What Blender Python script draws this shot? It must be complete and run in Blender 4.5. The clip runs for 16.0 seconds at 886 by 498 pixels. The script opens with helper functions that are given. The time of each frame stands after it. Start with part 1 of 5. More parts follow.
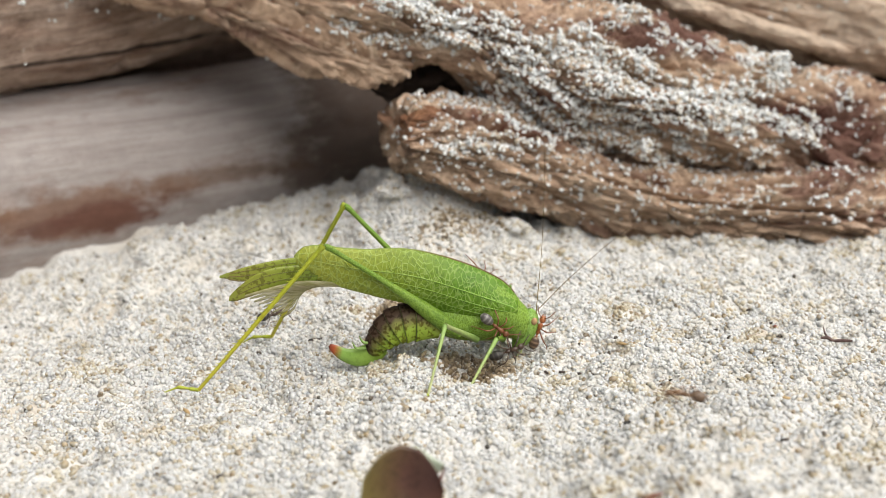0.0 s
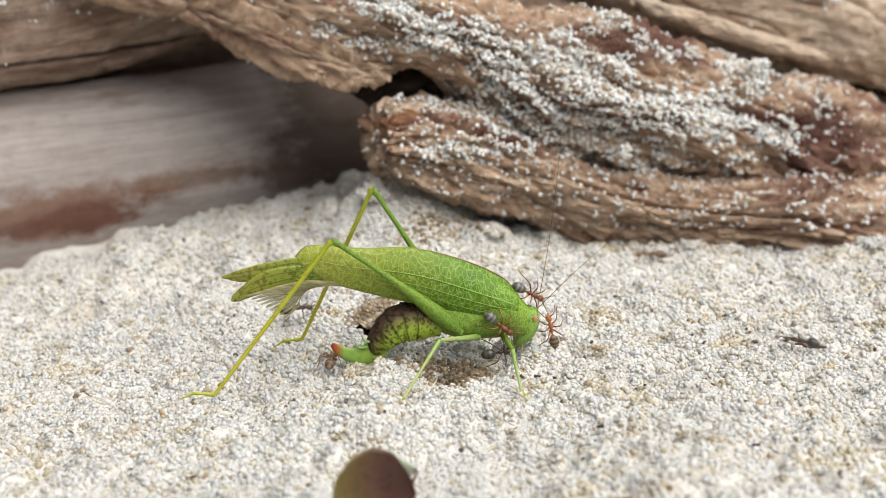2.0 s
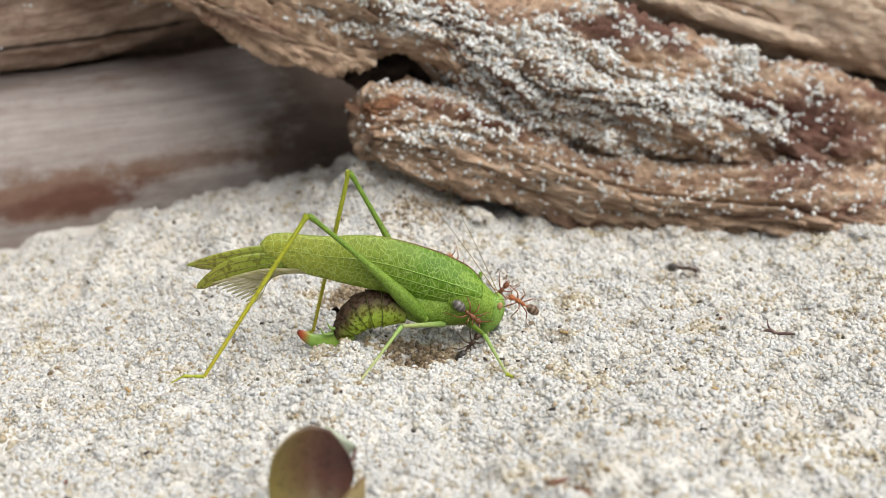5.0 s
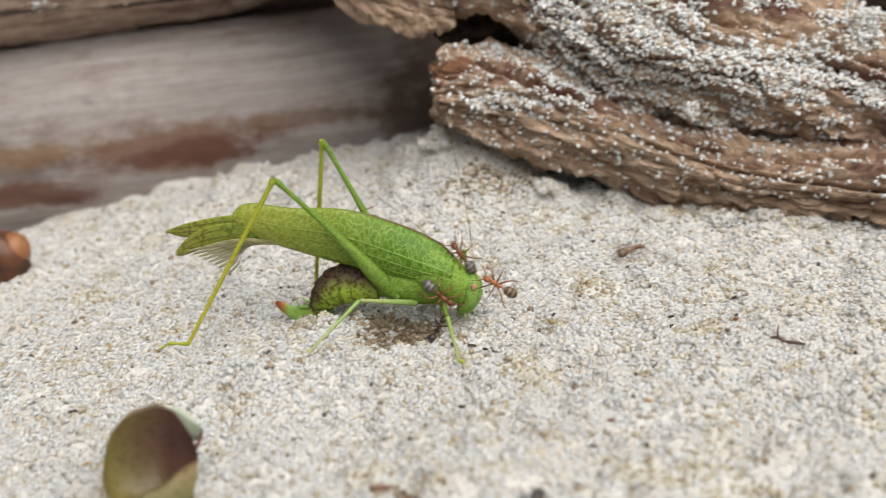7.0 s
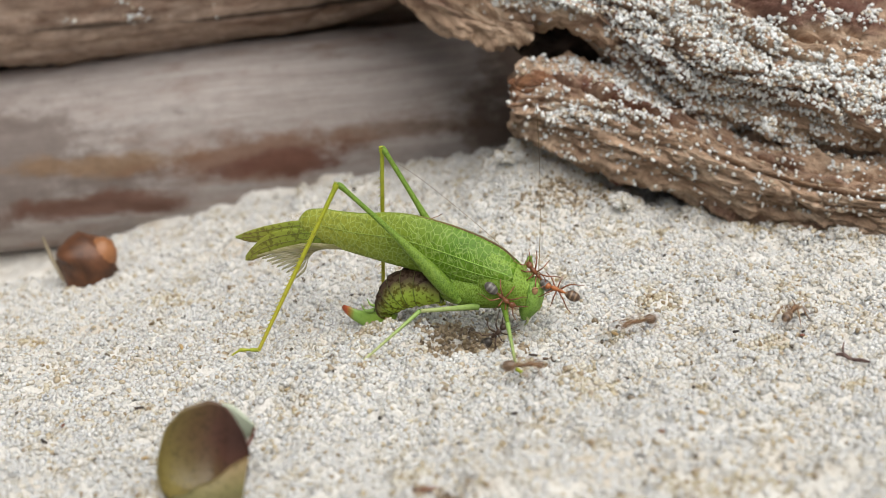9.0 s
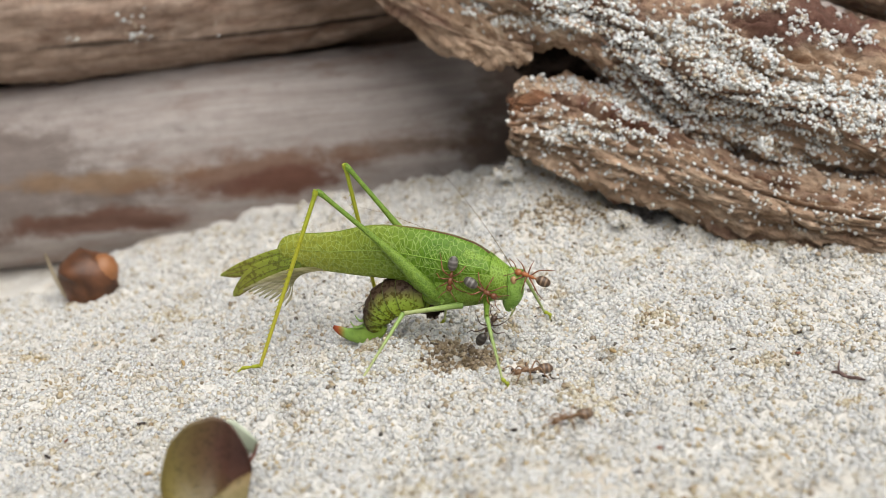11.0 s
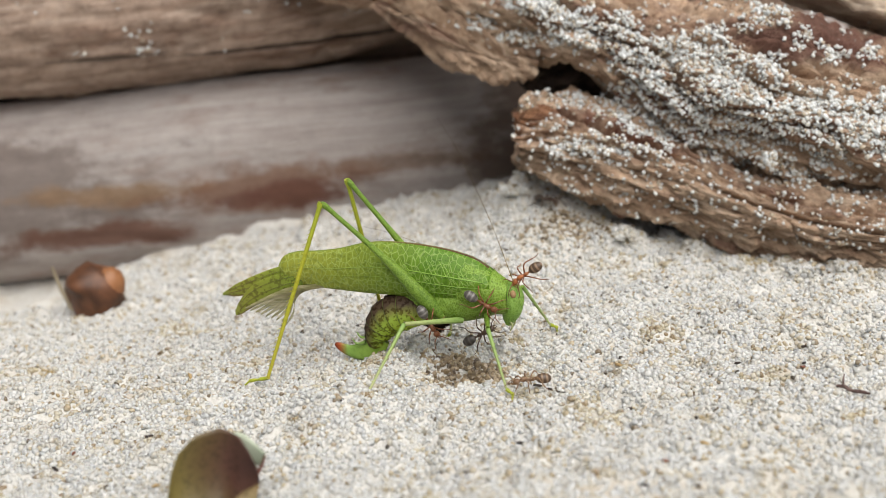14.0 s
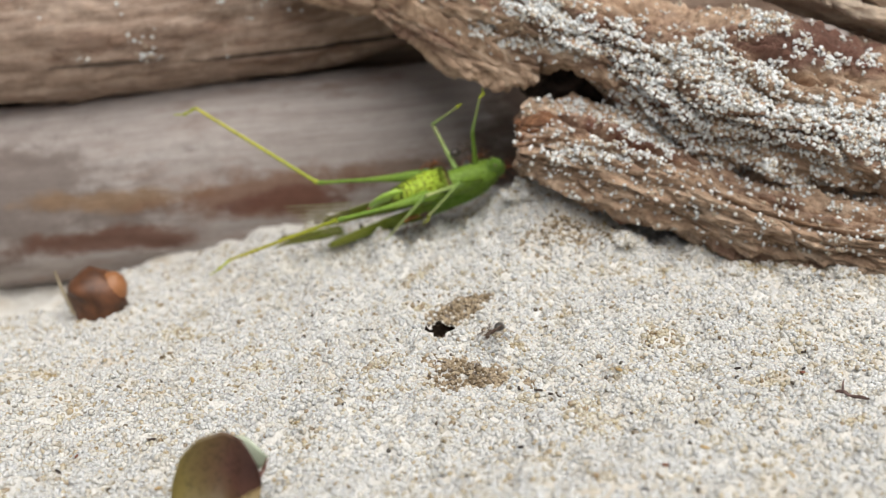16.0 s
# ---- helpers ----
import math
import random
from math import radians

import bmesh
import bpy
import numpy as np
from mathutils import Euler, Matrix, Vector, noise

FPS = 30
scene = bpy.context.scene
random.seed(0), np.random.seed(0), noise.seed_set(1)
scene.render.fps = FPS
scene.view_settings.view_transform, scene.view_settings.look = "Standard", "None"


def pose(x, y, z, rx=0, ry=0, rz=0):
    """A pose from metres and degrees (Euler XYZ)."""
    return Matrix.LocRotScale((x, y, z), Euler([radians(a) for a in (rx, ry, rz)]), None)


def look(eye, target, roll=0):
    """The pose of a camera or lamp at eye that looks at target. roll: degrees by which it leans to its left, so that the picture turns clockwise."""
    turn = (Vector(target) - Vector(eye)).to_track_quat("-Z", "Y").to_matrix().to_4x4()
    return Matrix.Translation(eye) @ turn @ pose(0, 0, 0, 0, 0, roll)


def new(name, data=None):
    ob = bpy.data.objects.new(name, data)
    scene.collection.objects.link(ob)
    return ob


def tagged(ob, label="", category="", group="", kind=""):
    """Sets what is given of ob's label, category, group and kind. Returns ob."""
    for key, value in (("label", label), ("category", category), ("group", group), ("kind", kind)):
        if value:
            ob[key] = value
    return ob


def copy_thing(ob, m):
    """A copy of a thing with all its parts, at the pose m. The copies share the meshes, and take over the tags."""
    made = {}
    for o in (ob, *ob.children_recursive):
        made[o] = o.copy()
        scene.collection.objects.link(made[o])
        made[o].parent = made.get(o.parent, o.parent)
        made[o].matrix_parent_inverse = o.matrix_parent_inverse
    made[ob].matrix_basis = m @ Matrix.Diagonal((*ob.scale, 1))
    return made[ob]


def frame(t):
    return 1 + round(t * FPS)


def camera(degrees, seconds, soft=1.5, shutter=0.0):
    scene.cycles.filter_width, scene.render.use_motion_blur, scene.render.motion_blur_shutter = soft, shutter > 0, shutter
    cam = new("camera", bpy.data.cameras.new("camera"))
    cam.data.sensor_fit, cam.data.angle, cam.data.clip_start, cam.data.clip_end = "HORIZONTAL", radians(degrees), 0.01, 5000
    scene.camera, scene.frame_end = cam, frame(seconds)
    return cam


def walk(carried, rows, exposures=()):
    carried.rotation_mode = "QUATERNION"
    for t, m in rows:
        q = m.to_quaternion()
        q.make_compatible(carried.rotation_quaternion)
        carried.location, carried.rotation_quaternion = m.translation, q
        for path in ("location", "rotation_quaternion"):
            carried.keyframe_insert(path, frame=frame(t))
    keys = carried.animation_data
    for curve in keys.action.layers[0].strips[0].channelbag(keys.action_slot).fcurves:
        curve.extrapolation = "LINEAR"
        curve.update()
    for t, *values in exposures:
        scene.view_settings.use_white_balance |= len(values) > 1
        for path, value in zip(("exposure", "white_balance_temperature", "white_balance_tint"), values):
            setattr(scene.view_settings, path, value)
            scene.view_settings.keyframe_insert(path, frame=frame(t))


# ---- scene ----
cam = camera(36.17, 16.0, soft=0.65, shutter=0.4)
cam.data.dof.use_dof = True
cam.data.dof.focus_distance = 0.1445
cam.data.dof.aperture_fstop = 31.0
PATH = [
    (0, (-0.05457, -0.11969, 0.05752), (0.00174, 0.00050, 0.01298), -2.15),
    (0.5, (-0.05467, -0.11977, 0.05748), (0.00213, 0.00024, 0.01306), -1.96),
    (1, (-0.05434, -0.12030, 0.05744), (0.00274, -0.00034, 0.01328), -1.87),
    (1.5, (-0.05404, -0.12046, 0.05740), (0.00325, -0.00055, 0.01336), -1.74),
    (2, (-0.05382, -0.12054, 0.05758), (0.00379, -0.00084, 0.01340), -1.52),
    (2.5, (-0.05357, -0.12069, 0.05741), (0.00420, -0.00111, 0.01310), -1.47),
    (3, (-0.05340, -0.12081, 0.05740), (0.00431, -0.00129, 0.01284), -1.51),
    (3.5, (-0.05315, -0.12111, 0.05727), (0.00457, -0.00164, 0.01263), -1.46),
    (3.7, (-0.05258, -0.12115, 0.05761), (0.00466, -0.00136, 0.01319), -1.67),
    (5.8, (-0.03490, -0.12790, 0.05638), (0.00650, -0.00279, 0.00912), -1.80),
    (6, (-0.03026, -0.12808, 0.05624), (0.00636, -0.00191, 0.00787), -2.18),
    (6.5, (-0.01188, -0.12977, 0.05810), (0.01398, -0.00123, 0.00903), -3.58),
    (7, (-0.00040, -0.13043, 0.05667), (0.01038, 0.00028, 0.00770), -4.81),
    (7.5, (0.00511, -0.13141, 0.05472), (0.00572, -0.00003, 0.00636), -5.71),
    (8, (0.00583, -0.13163, 0.05445), (0.00532, 0.00005, 0.00691), -5.61),
    (8.5, (0.00489, -0.13181, 0.05494), (0.00415, 0.00015, 0.00816), -5.49),
    (9, (0.00452, -0.13218, 0.05529), (0.00386, 0.00010, 0.00944), -5.32),
    (11.5, (0.00407, -0.13359, 0.05607), (0.00395, -0.00073, 0.01194), -5.09),
    (12, (0.00391, -0.13358, 0.05592), (0.00375, -0.00061, 0.01212), -5.01),
    (12.5, (0.00369, -0.13377, 0.05609), (0.00369, -0.00071, 0.01255), -5.01),
    (13, (0.00378, -0.13420, 0.05610), (0.00364, -0.00103, 0.01292), -5.01),
    (13.5, (0.00384, -0.13418, 0.05609), (0.00356, -0.00098, 0.01299), -5.01),
    (14, (0.00382, -0.13420, 0.05617), (0.00351, -0.00094, 0.01328), -5.04),
    (14.5, (0.00368, -0.13421, 0.05610), (0.00350, -0.00089, 0.01337), -4.95),
    (15, (0.00362, -0.13444, 0.05619), (0.00347, -0.00105, 0.01368), -4.92),
    (15.5, (0.00367, -0.13467, 0.05618), (0.00361, -0.00125, 0.01378), -4.86),
    (16, (0.00368, -0.13492, 0.05619), (0.00339, -0.00143, 0.01399), -4.88),
]
walk(cam, [(t, look(eye, target, roll)) for t, eye, target, roll in PATH], exposures=[(0, 0.24), (3.7, 0.25), (5.8, 0.1), (7.5, -0.03), (9.2, 0.0), (11.3, 0.02), (16, 0.03)])

# ---- daylight: bright overcast sky ----
world = bpy.data.worlds.new("overcast")
scene.world = world
world.use_nodes = True
wn = world.node_tree.nodes
sky = wn.new("ShaderNodeTexSky")
sky.sky_type = "NISHITA"
sky.sun_disc = False
sky.sun_elevation, sky.sun_rotation = radians(60), radians(153)
sky.air_density, sky.dust_density = 1.0, 3.0
cloud = wn.new("ShaderNodeHueSaturation")
cloud.inputs["Saturation"].default_value = 0.3
world.node_tree.links.new(sky.outputs[0], cloud.inputs["Color"])
world.node_tree.links.new(cloud.outputs[0], wn["Background"].inputs[0])
wn["Background"].inputs[1].default_value = 0.062
sun_data = bpy.data.lights.new("sun", "SUN")
sun_data.energy, sun_data.angle, sun_data.color = 3.65, radians(72), (1.0, 0.97, 0.92)
sun = new("sun", sun_data)
sun.matrix_world = look((0.33, -0.65, 1.28), (0, 0, 0))

C = 0.01  # everything below is laid out in centimetres
rng = np.random.default_rng(7)

# ---- lattice noise ----
TABLE = rng.random((64, 64, 64)) * 2 - 1


def noise3(x, y, z=0.0):
    x, y, z = np.broadcast_arrays(np.asarray(x, float), np.asarray(y, float), np.asarray(z, float))
    i, j, k = (np.floor(v).astype(int) for v in (x, y, z))
    u, v, w = ((lambda f: f * f * (3 - 2 * f))(a - b) for a, b in ((x, i), (y, j), (z, k)))

    def at(a, b, c):
        return TABLE[(i + a) % 64, (j + b) % 64, (k + c) % 64]

    low = (at(0, 0, 0) * (1 - u) + at(1, 0, 0) * u) * (1 - v) + (at(0, 1, 0) * (1 - u) + at(1, 1, 0) * u) * v
    high = (at(0, 0, 1) * (1 - u) + at(1, 0, 1) * u) * (1 - v) + (at(0, 1, 1) * (1 - u) + at(1, 1, 1) * u) * v
    return low * (1 - w) + high * w


def fractal(x, y, z=0.0, octaves=4, gain=0.5):
    total, size = 0.0, 1.0
    for n in range(octaves):
        f = 2.03**n
        total = total + size * noise3(x * f + 7.1 * n, y * f + 3.7 * n, z * f + 1.3 * n)
        size *= gain
    return total


# ---- materials ----
def material(name, rough=0.5, spec=0.5):
    m = bpy.data.materials.new(name)
    m.use_nodes = True
    b = m.node_tree.nodes["Principled BSDF"]
    b.inputs["Roughness"].default_value = rough
    b.inputs["Specular IOR Level"].default_value = spec
    return m, m.node_tree.nodes, m.node_tree.links, b


def ramp(nodes, stops):
    r = nodes.new("ShaderNodeValToRGB")
    while len(r.color_ramp.elements) < len(stops):
        r.color_ramp.elements.new(0.5)
    for e, (at, col) in zip(r.color_ramp.elements, stops):
        e.position, e.color = at, (*col, 1)
    return r


def texture(nodes, links, scale, source=None, stretch=(1, 1, 1), detail=4.0, rough=0.55):
    if source is None:
        source = nodes.new("ShaderNodeTexCoord").outputs["Object"]
    mp = nodes.new("ShaderNodeMapping")
    mp.inputs["Scale"].default_value = stretch
    links.new(source, mp.inputs["Vector"])
    n = nodes.new("ShaderNodeTexNoise")
    n.inputs["Scale"].default_value, n.inputs["Detail"].default_value, n.inputs["Roughness"].default_value = scale, detail, rough
    links.new(mp.outputs[0], n.inputs["Vector"])
    return n


def blend(nodes, links, fac, a, b, mode="MIX"):
    m = nodes.new("ShaderNodeMix")
    m.data_type, m.blend_type = "RGBA", mode
    for socket, value in ((m.inputs["Factor"], fac), (m.inputs["A"], a), (m.inputs["B"], b)):
        if isinstance(value, (int, float)):
            socket.default_value = value
        elif isinstance(value, tuple):
            socket.default_value = (*value, 1)
        else:
            links.new(value, socket)
    return m.outputs["Result"]


def bump(nodes, links, bsdf, height, strength, distance):
    b = nodes.new("ShaderNodeBump")
    b.inputs["Strength"].default_value, b.inputs["Distance"].default_value = strength, distance
    links.new(height, b.inputs["Height"])
    links.new(b.outputs[0], bsdf.inputs["Normal"])


def grain_material(name, stops, rough=0.28, stain=(0.72, 0.6, 0.42), clear=0.0):
    """Small stones: each its own colour, with broader stains over many of them."""
    m, n, l, b = material(name, rough, 0.7)
    geo = n.new("ShaderNodeNewGeometry")
    b.inputs["Subsurface Weight"].default_value = clear
    b.inputs["Subsurface Radius"].default_value = (0.0007, 0.00066, 0.0006)
    b.inputs["Subsurface Scale"].default_value = 0.5
    r = ramp(n, stops)
    l.new(geo.outputs["Random Per Island"], r.inputs[0])
    patch = texture(n, l, 210.0, detail=6, rough=0.65)
    mask = ramp_on(n, l, patch, ((0.56, (0, 0, 0)), (0.72, (1, 1, 1))))
    l.new(blend(n, l, mask, r.outputs[0], blend(n, l, 1.0, r.outputs[0], stain, "MULTIPLY")), b.inputs["Base Color"])
    return m


def ramp_on(n, l, tex, stops):
    r = ramp(n, stops)
    l.new(tex.outputs[0], r.inputs[0])
    return r.outputs[0]


SAND_GRAIN = grain_material("quartz_sand", ((0.0, (0.54, 0.535, 0.515)), (0.3, (0.635, 0.632, 0.615)), (0.6, (0.6, 0.594, 0.57)), (0.87, (0.56, 0.53, 0.465)), (0.968, (0.46, 0.39, 0.27)), (0.993, (0.28, 0.22, 0.15)), (0.9985, (0.08, 0.07, 0.06))), 0.14, (0.66, 0.55, 0.36), 0.8)
OCHRE_GRAIN = grain_material("ochre_sand", ((0.0, (0.4, 0.34, 0.23)), (0.4, (0.52, 0.47, 0.36)), (0.75, (0.6, 0.57, 0.49)), (0.95, (0.27, 0.2, 0.12))), 0.14, (0.8, 0.7, 0.5), 0.5)
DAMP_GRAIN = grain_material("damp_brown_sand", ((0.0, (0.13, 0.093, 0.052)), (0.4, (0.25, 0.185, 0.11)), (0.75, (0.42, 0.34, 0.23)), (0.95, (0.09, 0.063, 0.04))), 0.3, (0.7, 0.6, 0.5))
WOOD_GRAIN = grain_material("grains_on_wood", ((0.0, (0.58, 0.595, 0.59)), (0.4, (0.78, 0.8, 0.8)), (0.75, (0.66, 0.655, 0.62)), (0.9, (0.5, 0.42, 0.32))), 0.13, (0.85, 0.8, 0.72), 0.2)


def sand_bed():
    m, n, l, b = material("damp_sand_bed", 0.85, 0.3)
    patch = texture(n, l, 75.0, detail=5, rough=0.6)
    fine = texture(n, l, 2500.0, detail=2)
    base = ramp_on(n, l, patch, ((0.3, (0.68, 0.67, 0.65)), (0.52, (0.65, 0.635, 0.6)), (0.7, (0.54, 0.48, 0.4))))
    l.new(blend(n, l, 0.5, base, ramp_on(n, l, fine, ((0.3, (0.6, 0.55, 0.48)), (0.55, (1.0, 0.99, 0.97)))), "MULTIPLY"), b.inputs["Base Color"])
    bump(n, l, b, fine.outputs[0], 0.8, 0.0004)
    return m


def spot(n, l, centre, size, ragged=0.85):
    """1 at the middle of a ragged patch, 0 past its edge. Centre and size in centimetres."""
    co = n.new("ShaderNodeTexCoord").outputs["Object"]
    wob = texture(n, l, 130.0, co, (0.6, 1, 1), 7, 0.7)
    away = n.new("ShaderNodeVectorMath")
    away.operation = "SUBTRACT"
    l.new(co, away.inputs[0])
    away.inputs[1].default_value = [c * C for c in centre]
    fit = n.new("ShaderNodeVectorMath")
    fit.operation = "MULTIPLY"
    l.new(away.outputs[0], fit.inputs[0])
    fit.inputs[1].default_value = [1 / (q * C) for q in size]
    far = n.new("ShaderNodeVectorMath")
    far.operation = "LENGTH"
    l.new(fit.outputs[0], far.inputs[0])
    add = n.new("ShaderNodeMath")
    add.operation = "MULTIPLY_ADD"
    l.new(wob.outputs[0], add.inputs[0])
    add.inputs[1].default_value = 3.0 * ragged
    l.new(far.outputs["Value"], add.inputs[2])
    mr = n.new("ShaderNodeMapRange")
    mr.interpolation_type = "SMOOTHSTEP"
    mr.inputs["From Min"].default_value, mr.inputs["From Max"].default_value = 0.4 + 1.5 * ragged, 1.0 + 1.5 * ragged
    mr.inputs["To Min"].default_value, mr.inputs["To Max"].default_value = 1.0, 0.0
    l.new(add.outputs[0], mr.inputs["Value"])
    return mr.outputs[0]


def wood(name, tones, stain, stain_at=0.52, fibre=1.0, patches=(), run=1.0, wear=1.0):
    """Weathered driftwood; the fibres run along the first coordinate of the mesh's 'fibre' attribute."""
    m, n, l, b = material(name, 0.8, 0.25)
    at = n.new("ShaderNodeAttribute")
    at.attribute_name = "fibre"
    v = at.outputs["Vector"]
    long = texture(n, l, 3.0 * fibre, v, (0.4 * run, 2.2, 1), 7, 0.66)
    fine = texture(n, l, 9.0 * fibre, v, (0.3 * run, 2.6, 1), 6, 0.72)
    blot = texture(n, l, 0.9, v, (0.55, 1.5, 1), 8, 0.7)
    pore = texture(n, l, 22.0, v, (0.7, 1.3, 1), 4, 0.7)
    scale = texture(n, l, 5.5, v, (0.9, 1.2, 1), 5, 0.65)
    base = ramp_on(n, l, long, ((0.3, tones[0]), (0.5, tones[1]), (0.7, tones[2])))
    mask = ramp_on(n, l, blot, ((stain_at - 0.06, (0, 0, 0)), (stain_at + 0.08, (1, 1, 1))))
    base = blend(n, l, mask, base, stain)
    for centre, size, tone, strength in patches:
        k = n.new("ShaderNodeMath")
        k.operation = "MULTIPLY"
        l.new(spot(n, l, centre, size), k.inputs[0])
        k.inputs[1].default_value = strength
        base = blend(n, l, k.outputs[0], base, tone)
    base = blend(n, l, 0.55 * wear, base, ramp_on(n, l, scale, ((0.34, (0.36, 0.31, 0.28)), (0.5, (0.95, 0.93, 0.9)), (0.66, (1.3, 1.25, 1.18)))), "MULTIPLY")
    base = blend(n, l, 0.75 * wear, base, ramp_on(n, l, fine, ((0.32, (0.4, 0.36, 0.33)), (0.5, (0.95, 0.93, 0.9)), (0.7, (1, 1, 1)))), "MULTIPLY")
    base = blend(n, l, 0.45 * wear, base, ramp_on(n, l, pore, ((0.34, (0.35, 0.3, 0.27)), (0.5, (1, 1, 1)))), "MULTIPLY")
    l.new(base, b.inputs["Base Color"])
    h = blend(n, l, 0.5, fine.outputs[0], pore.outputs[0])
    bump(n, l, b, h, 0.9, 0.0011 if wear > 0.4 else 0.0004)
    return m


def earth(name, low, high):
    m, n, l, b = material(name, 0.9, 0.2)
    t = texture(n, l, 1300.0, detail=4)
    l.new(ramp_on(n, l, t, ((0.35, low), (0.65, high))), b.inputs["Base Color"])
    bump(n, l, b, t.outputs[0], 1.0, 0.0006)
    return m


SAND_BED = sand_bed()
# damp earth, darkened further to paint the shade down in the hole
DAMP_SHADED_EARTH = earth("damp_earth_with_hole_shade", (0.03, 0.02, 0.014), (0.1, 0.07, 0.045))
RED = (0.15, 0.07, 0.055)
# near-black tone painted for the deep shade in the log's split
SPLIT_SHADE = wood("split_shade_wood", ((0.025, 0.016, 0.012), (0.055, 0.035, 0.025), (0.1, 0.065, 0.045)), (0.03, 0.018, 0.014), 0.56, 1.0, (), 1.0, 0.6)
CHIP = wood("orange_brown_wood", ((0.16, 0.07, 0.04), (0.34, 0.17, 0.09), (0.5, 0.3, 0.18)), (0.12, 0.05, 0.035), 0.56, 1.0, (), 1.0, 0.6)
BARK = wood("weathered_brown_wood", ((0.26, 0.158, 0.103), (0.57, 0.41, 0.295), (0.8, 0.65, 0.51)), (0.19, 0.085, 0.065), 0.57, 1.0, (((5.3, 3.2, 2.6), (1.8, 3, 0.4), RED, 0.9), ((7.6, 2.5, 1.0), (1.5, 4, 0.75), RED, 0.9), ((4.8, 2.6, 1.55), (0.9, 2, 0.25), RED, 0.6), ((1.4, 3.9, 1.62), (0.22, 2, 0.22), (0.34, 0.15, 0.08), 0.6)), 1.0, 0.66)
# first patch: shade at the left end, painted as a grey-brown tone
# last patch: brown wood with the log's shade painted into it
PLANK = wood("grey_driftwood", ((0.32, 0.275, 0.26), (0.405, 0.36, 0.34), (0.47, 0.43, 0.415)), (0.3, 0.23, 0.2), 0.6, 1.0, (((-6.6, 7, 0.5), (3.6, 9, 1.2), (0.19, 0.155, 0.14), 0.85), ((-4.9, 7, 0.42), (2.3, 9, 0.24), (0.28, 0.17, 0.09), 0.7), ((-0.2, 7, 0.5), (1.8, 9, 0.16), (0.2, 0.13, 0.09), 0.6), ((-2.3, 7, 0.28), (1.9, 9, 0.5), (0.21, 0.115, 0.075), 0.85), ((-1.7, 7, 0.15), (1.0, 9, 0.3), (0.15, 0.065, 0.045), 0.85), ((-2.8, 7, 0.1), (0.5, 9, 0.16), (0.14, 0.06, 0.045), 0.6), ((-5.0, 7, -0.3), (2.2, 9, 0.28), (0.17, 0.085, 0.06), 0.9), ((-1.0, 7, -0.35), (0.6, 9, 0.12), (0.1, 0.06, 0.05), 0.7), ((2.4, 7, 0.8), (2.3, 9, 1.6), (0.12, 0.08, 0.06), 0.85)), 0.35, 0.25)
UPPER = wood("grey_brown_driftwood", ((0.28, 0.19, 0.145), (0.48, 0.36, 0.29), (0.64, 0.52, 0.44)), (0.24, 0.15, 0.11), 0.56, 1.0, (((-1.2, 7.5, 2.42), (2.6, 9, 0.06), (0.04, 0.025, 0.02), 0.9), ((-4.6, 7.5, 2.5), (1.2, 9, 0.05), (0.06, 0.04, 0.03), 0.8)), 0.4, 0.75)
PALE_WOOD = wood("pale_tan_driftwood", ((0.42, 0.3, 0.22), (0.7, 0.56, 0.44), (0.85, 0.73, 0.6)), (0.3, 0.19, 0.13), 0.6, 1.0, (), 0.6, 0.6)


# ---- mesh helpers ----
def mesh_from(name, verts, faces, mat, smooth=True, attribute=None):
    me = bpy.data.meshes.new(name)
    me.from_pydata([tuple(v) for v in np.asarray(verts) * C], [], [tuple(map(int, f)) for f in faces])
    if attribute is not None:
        a = me.attributes.new("fibre", "FLOAT_VECTOR", "POINT")
        a.data.foreach_set("vector", np.asarray(attribute, np.float32).ravel())
    me.materials.append(mat)
    me.polygons.foreach_set("use_smooth", [smooth] * len(me.polygons))
    me.update()
    return me


def grid_faces(nu, nv, wrap=False):
    i, j = np.meshgrid(np.arange(nu - 1), np.arange(nv if wrap else nv - 1), indexing="ij")
    i, j = i.ravel(), j.ravel()
    k = (j + 1) % nv
    return np.stack([i * nv + j, (i + 1) * nv + j, (i + 1) * nv + k, i * nv + k], 1)


def thing(name, label, category, group="", kind=""):
    return tagged(new(name), label, category, group, kind)


def part(name, me, parent, label=""):
    ob = new(name, me)
    ob.parent = parent
    if label:
        ob["label"] = label
    return ob


def smooth_rows(rows, n):
    """Spline through the rows (the first column is the parameter) at n even steps."""
    rows = np.asarray(rows, float)
    t = np.linspace(rows[0, 0], rows[-1, 0], n)
    k = np.clip(np.searchsorted(rows[:, 0], t, side="right") - 1, 0, len(rows) - 2)
    slope = np.gradient(rows, rows[:, 0], axis=0)
    h = (rows[k + 1, 0] - rows[k, 0])[:, None]
    f = ((t - rows[k, 0])[:, None]) / h
    a, b, p, q = rows[k], rows[k + 1], slope[k] * h, slope[k + 1] * h
    return (2 * f**3 - 3 * f**2 + 1) * a + (f**3 - 2 * f**2 + f) * p + (3 * f**2 - 2 * f**3) * b + (f**3 - f**2) * q


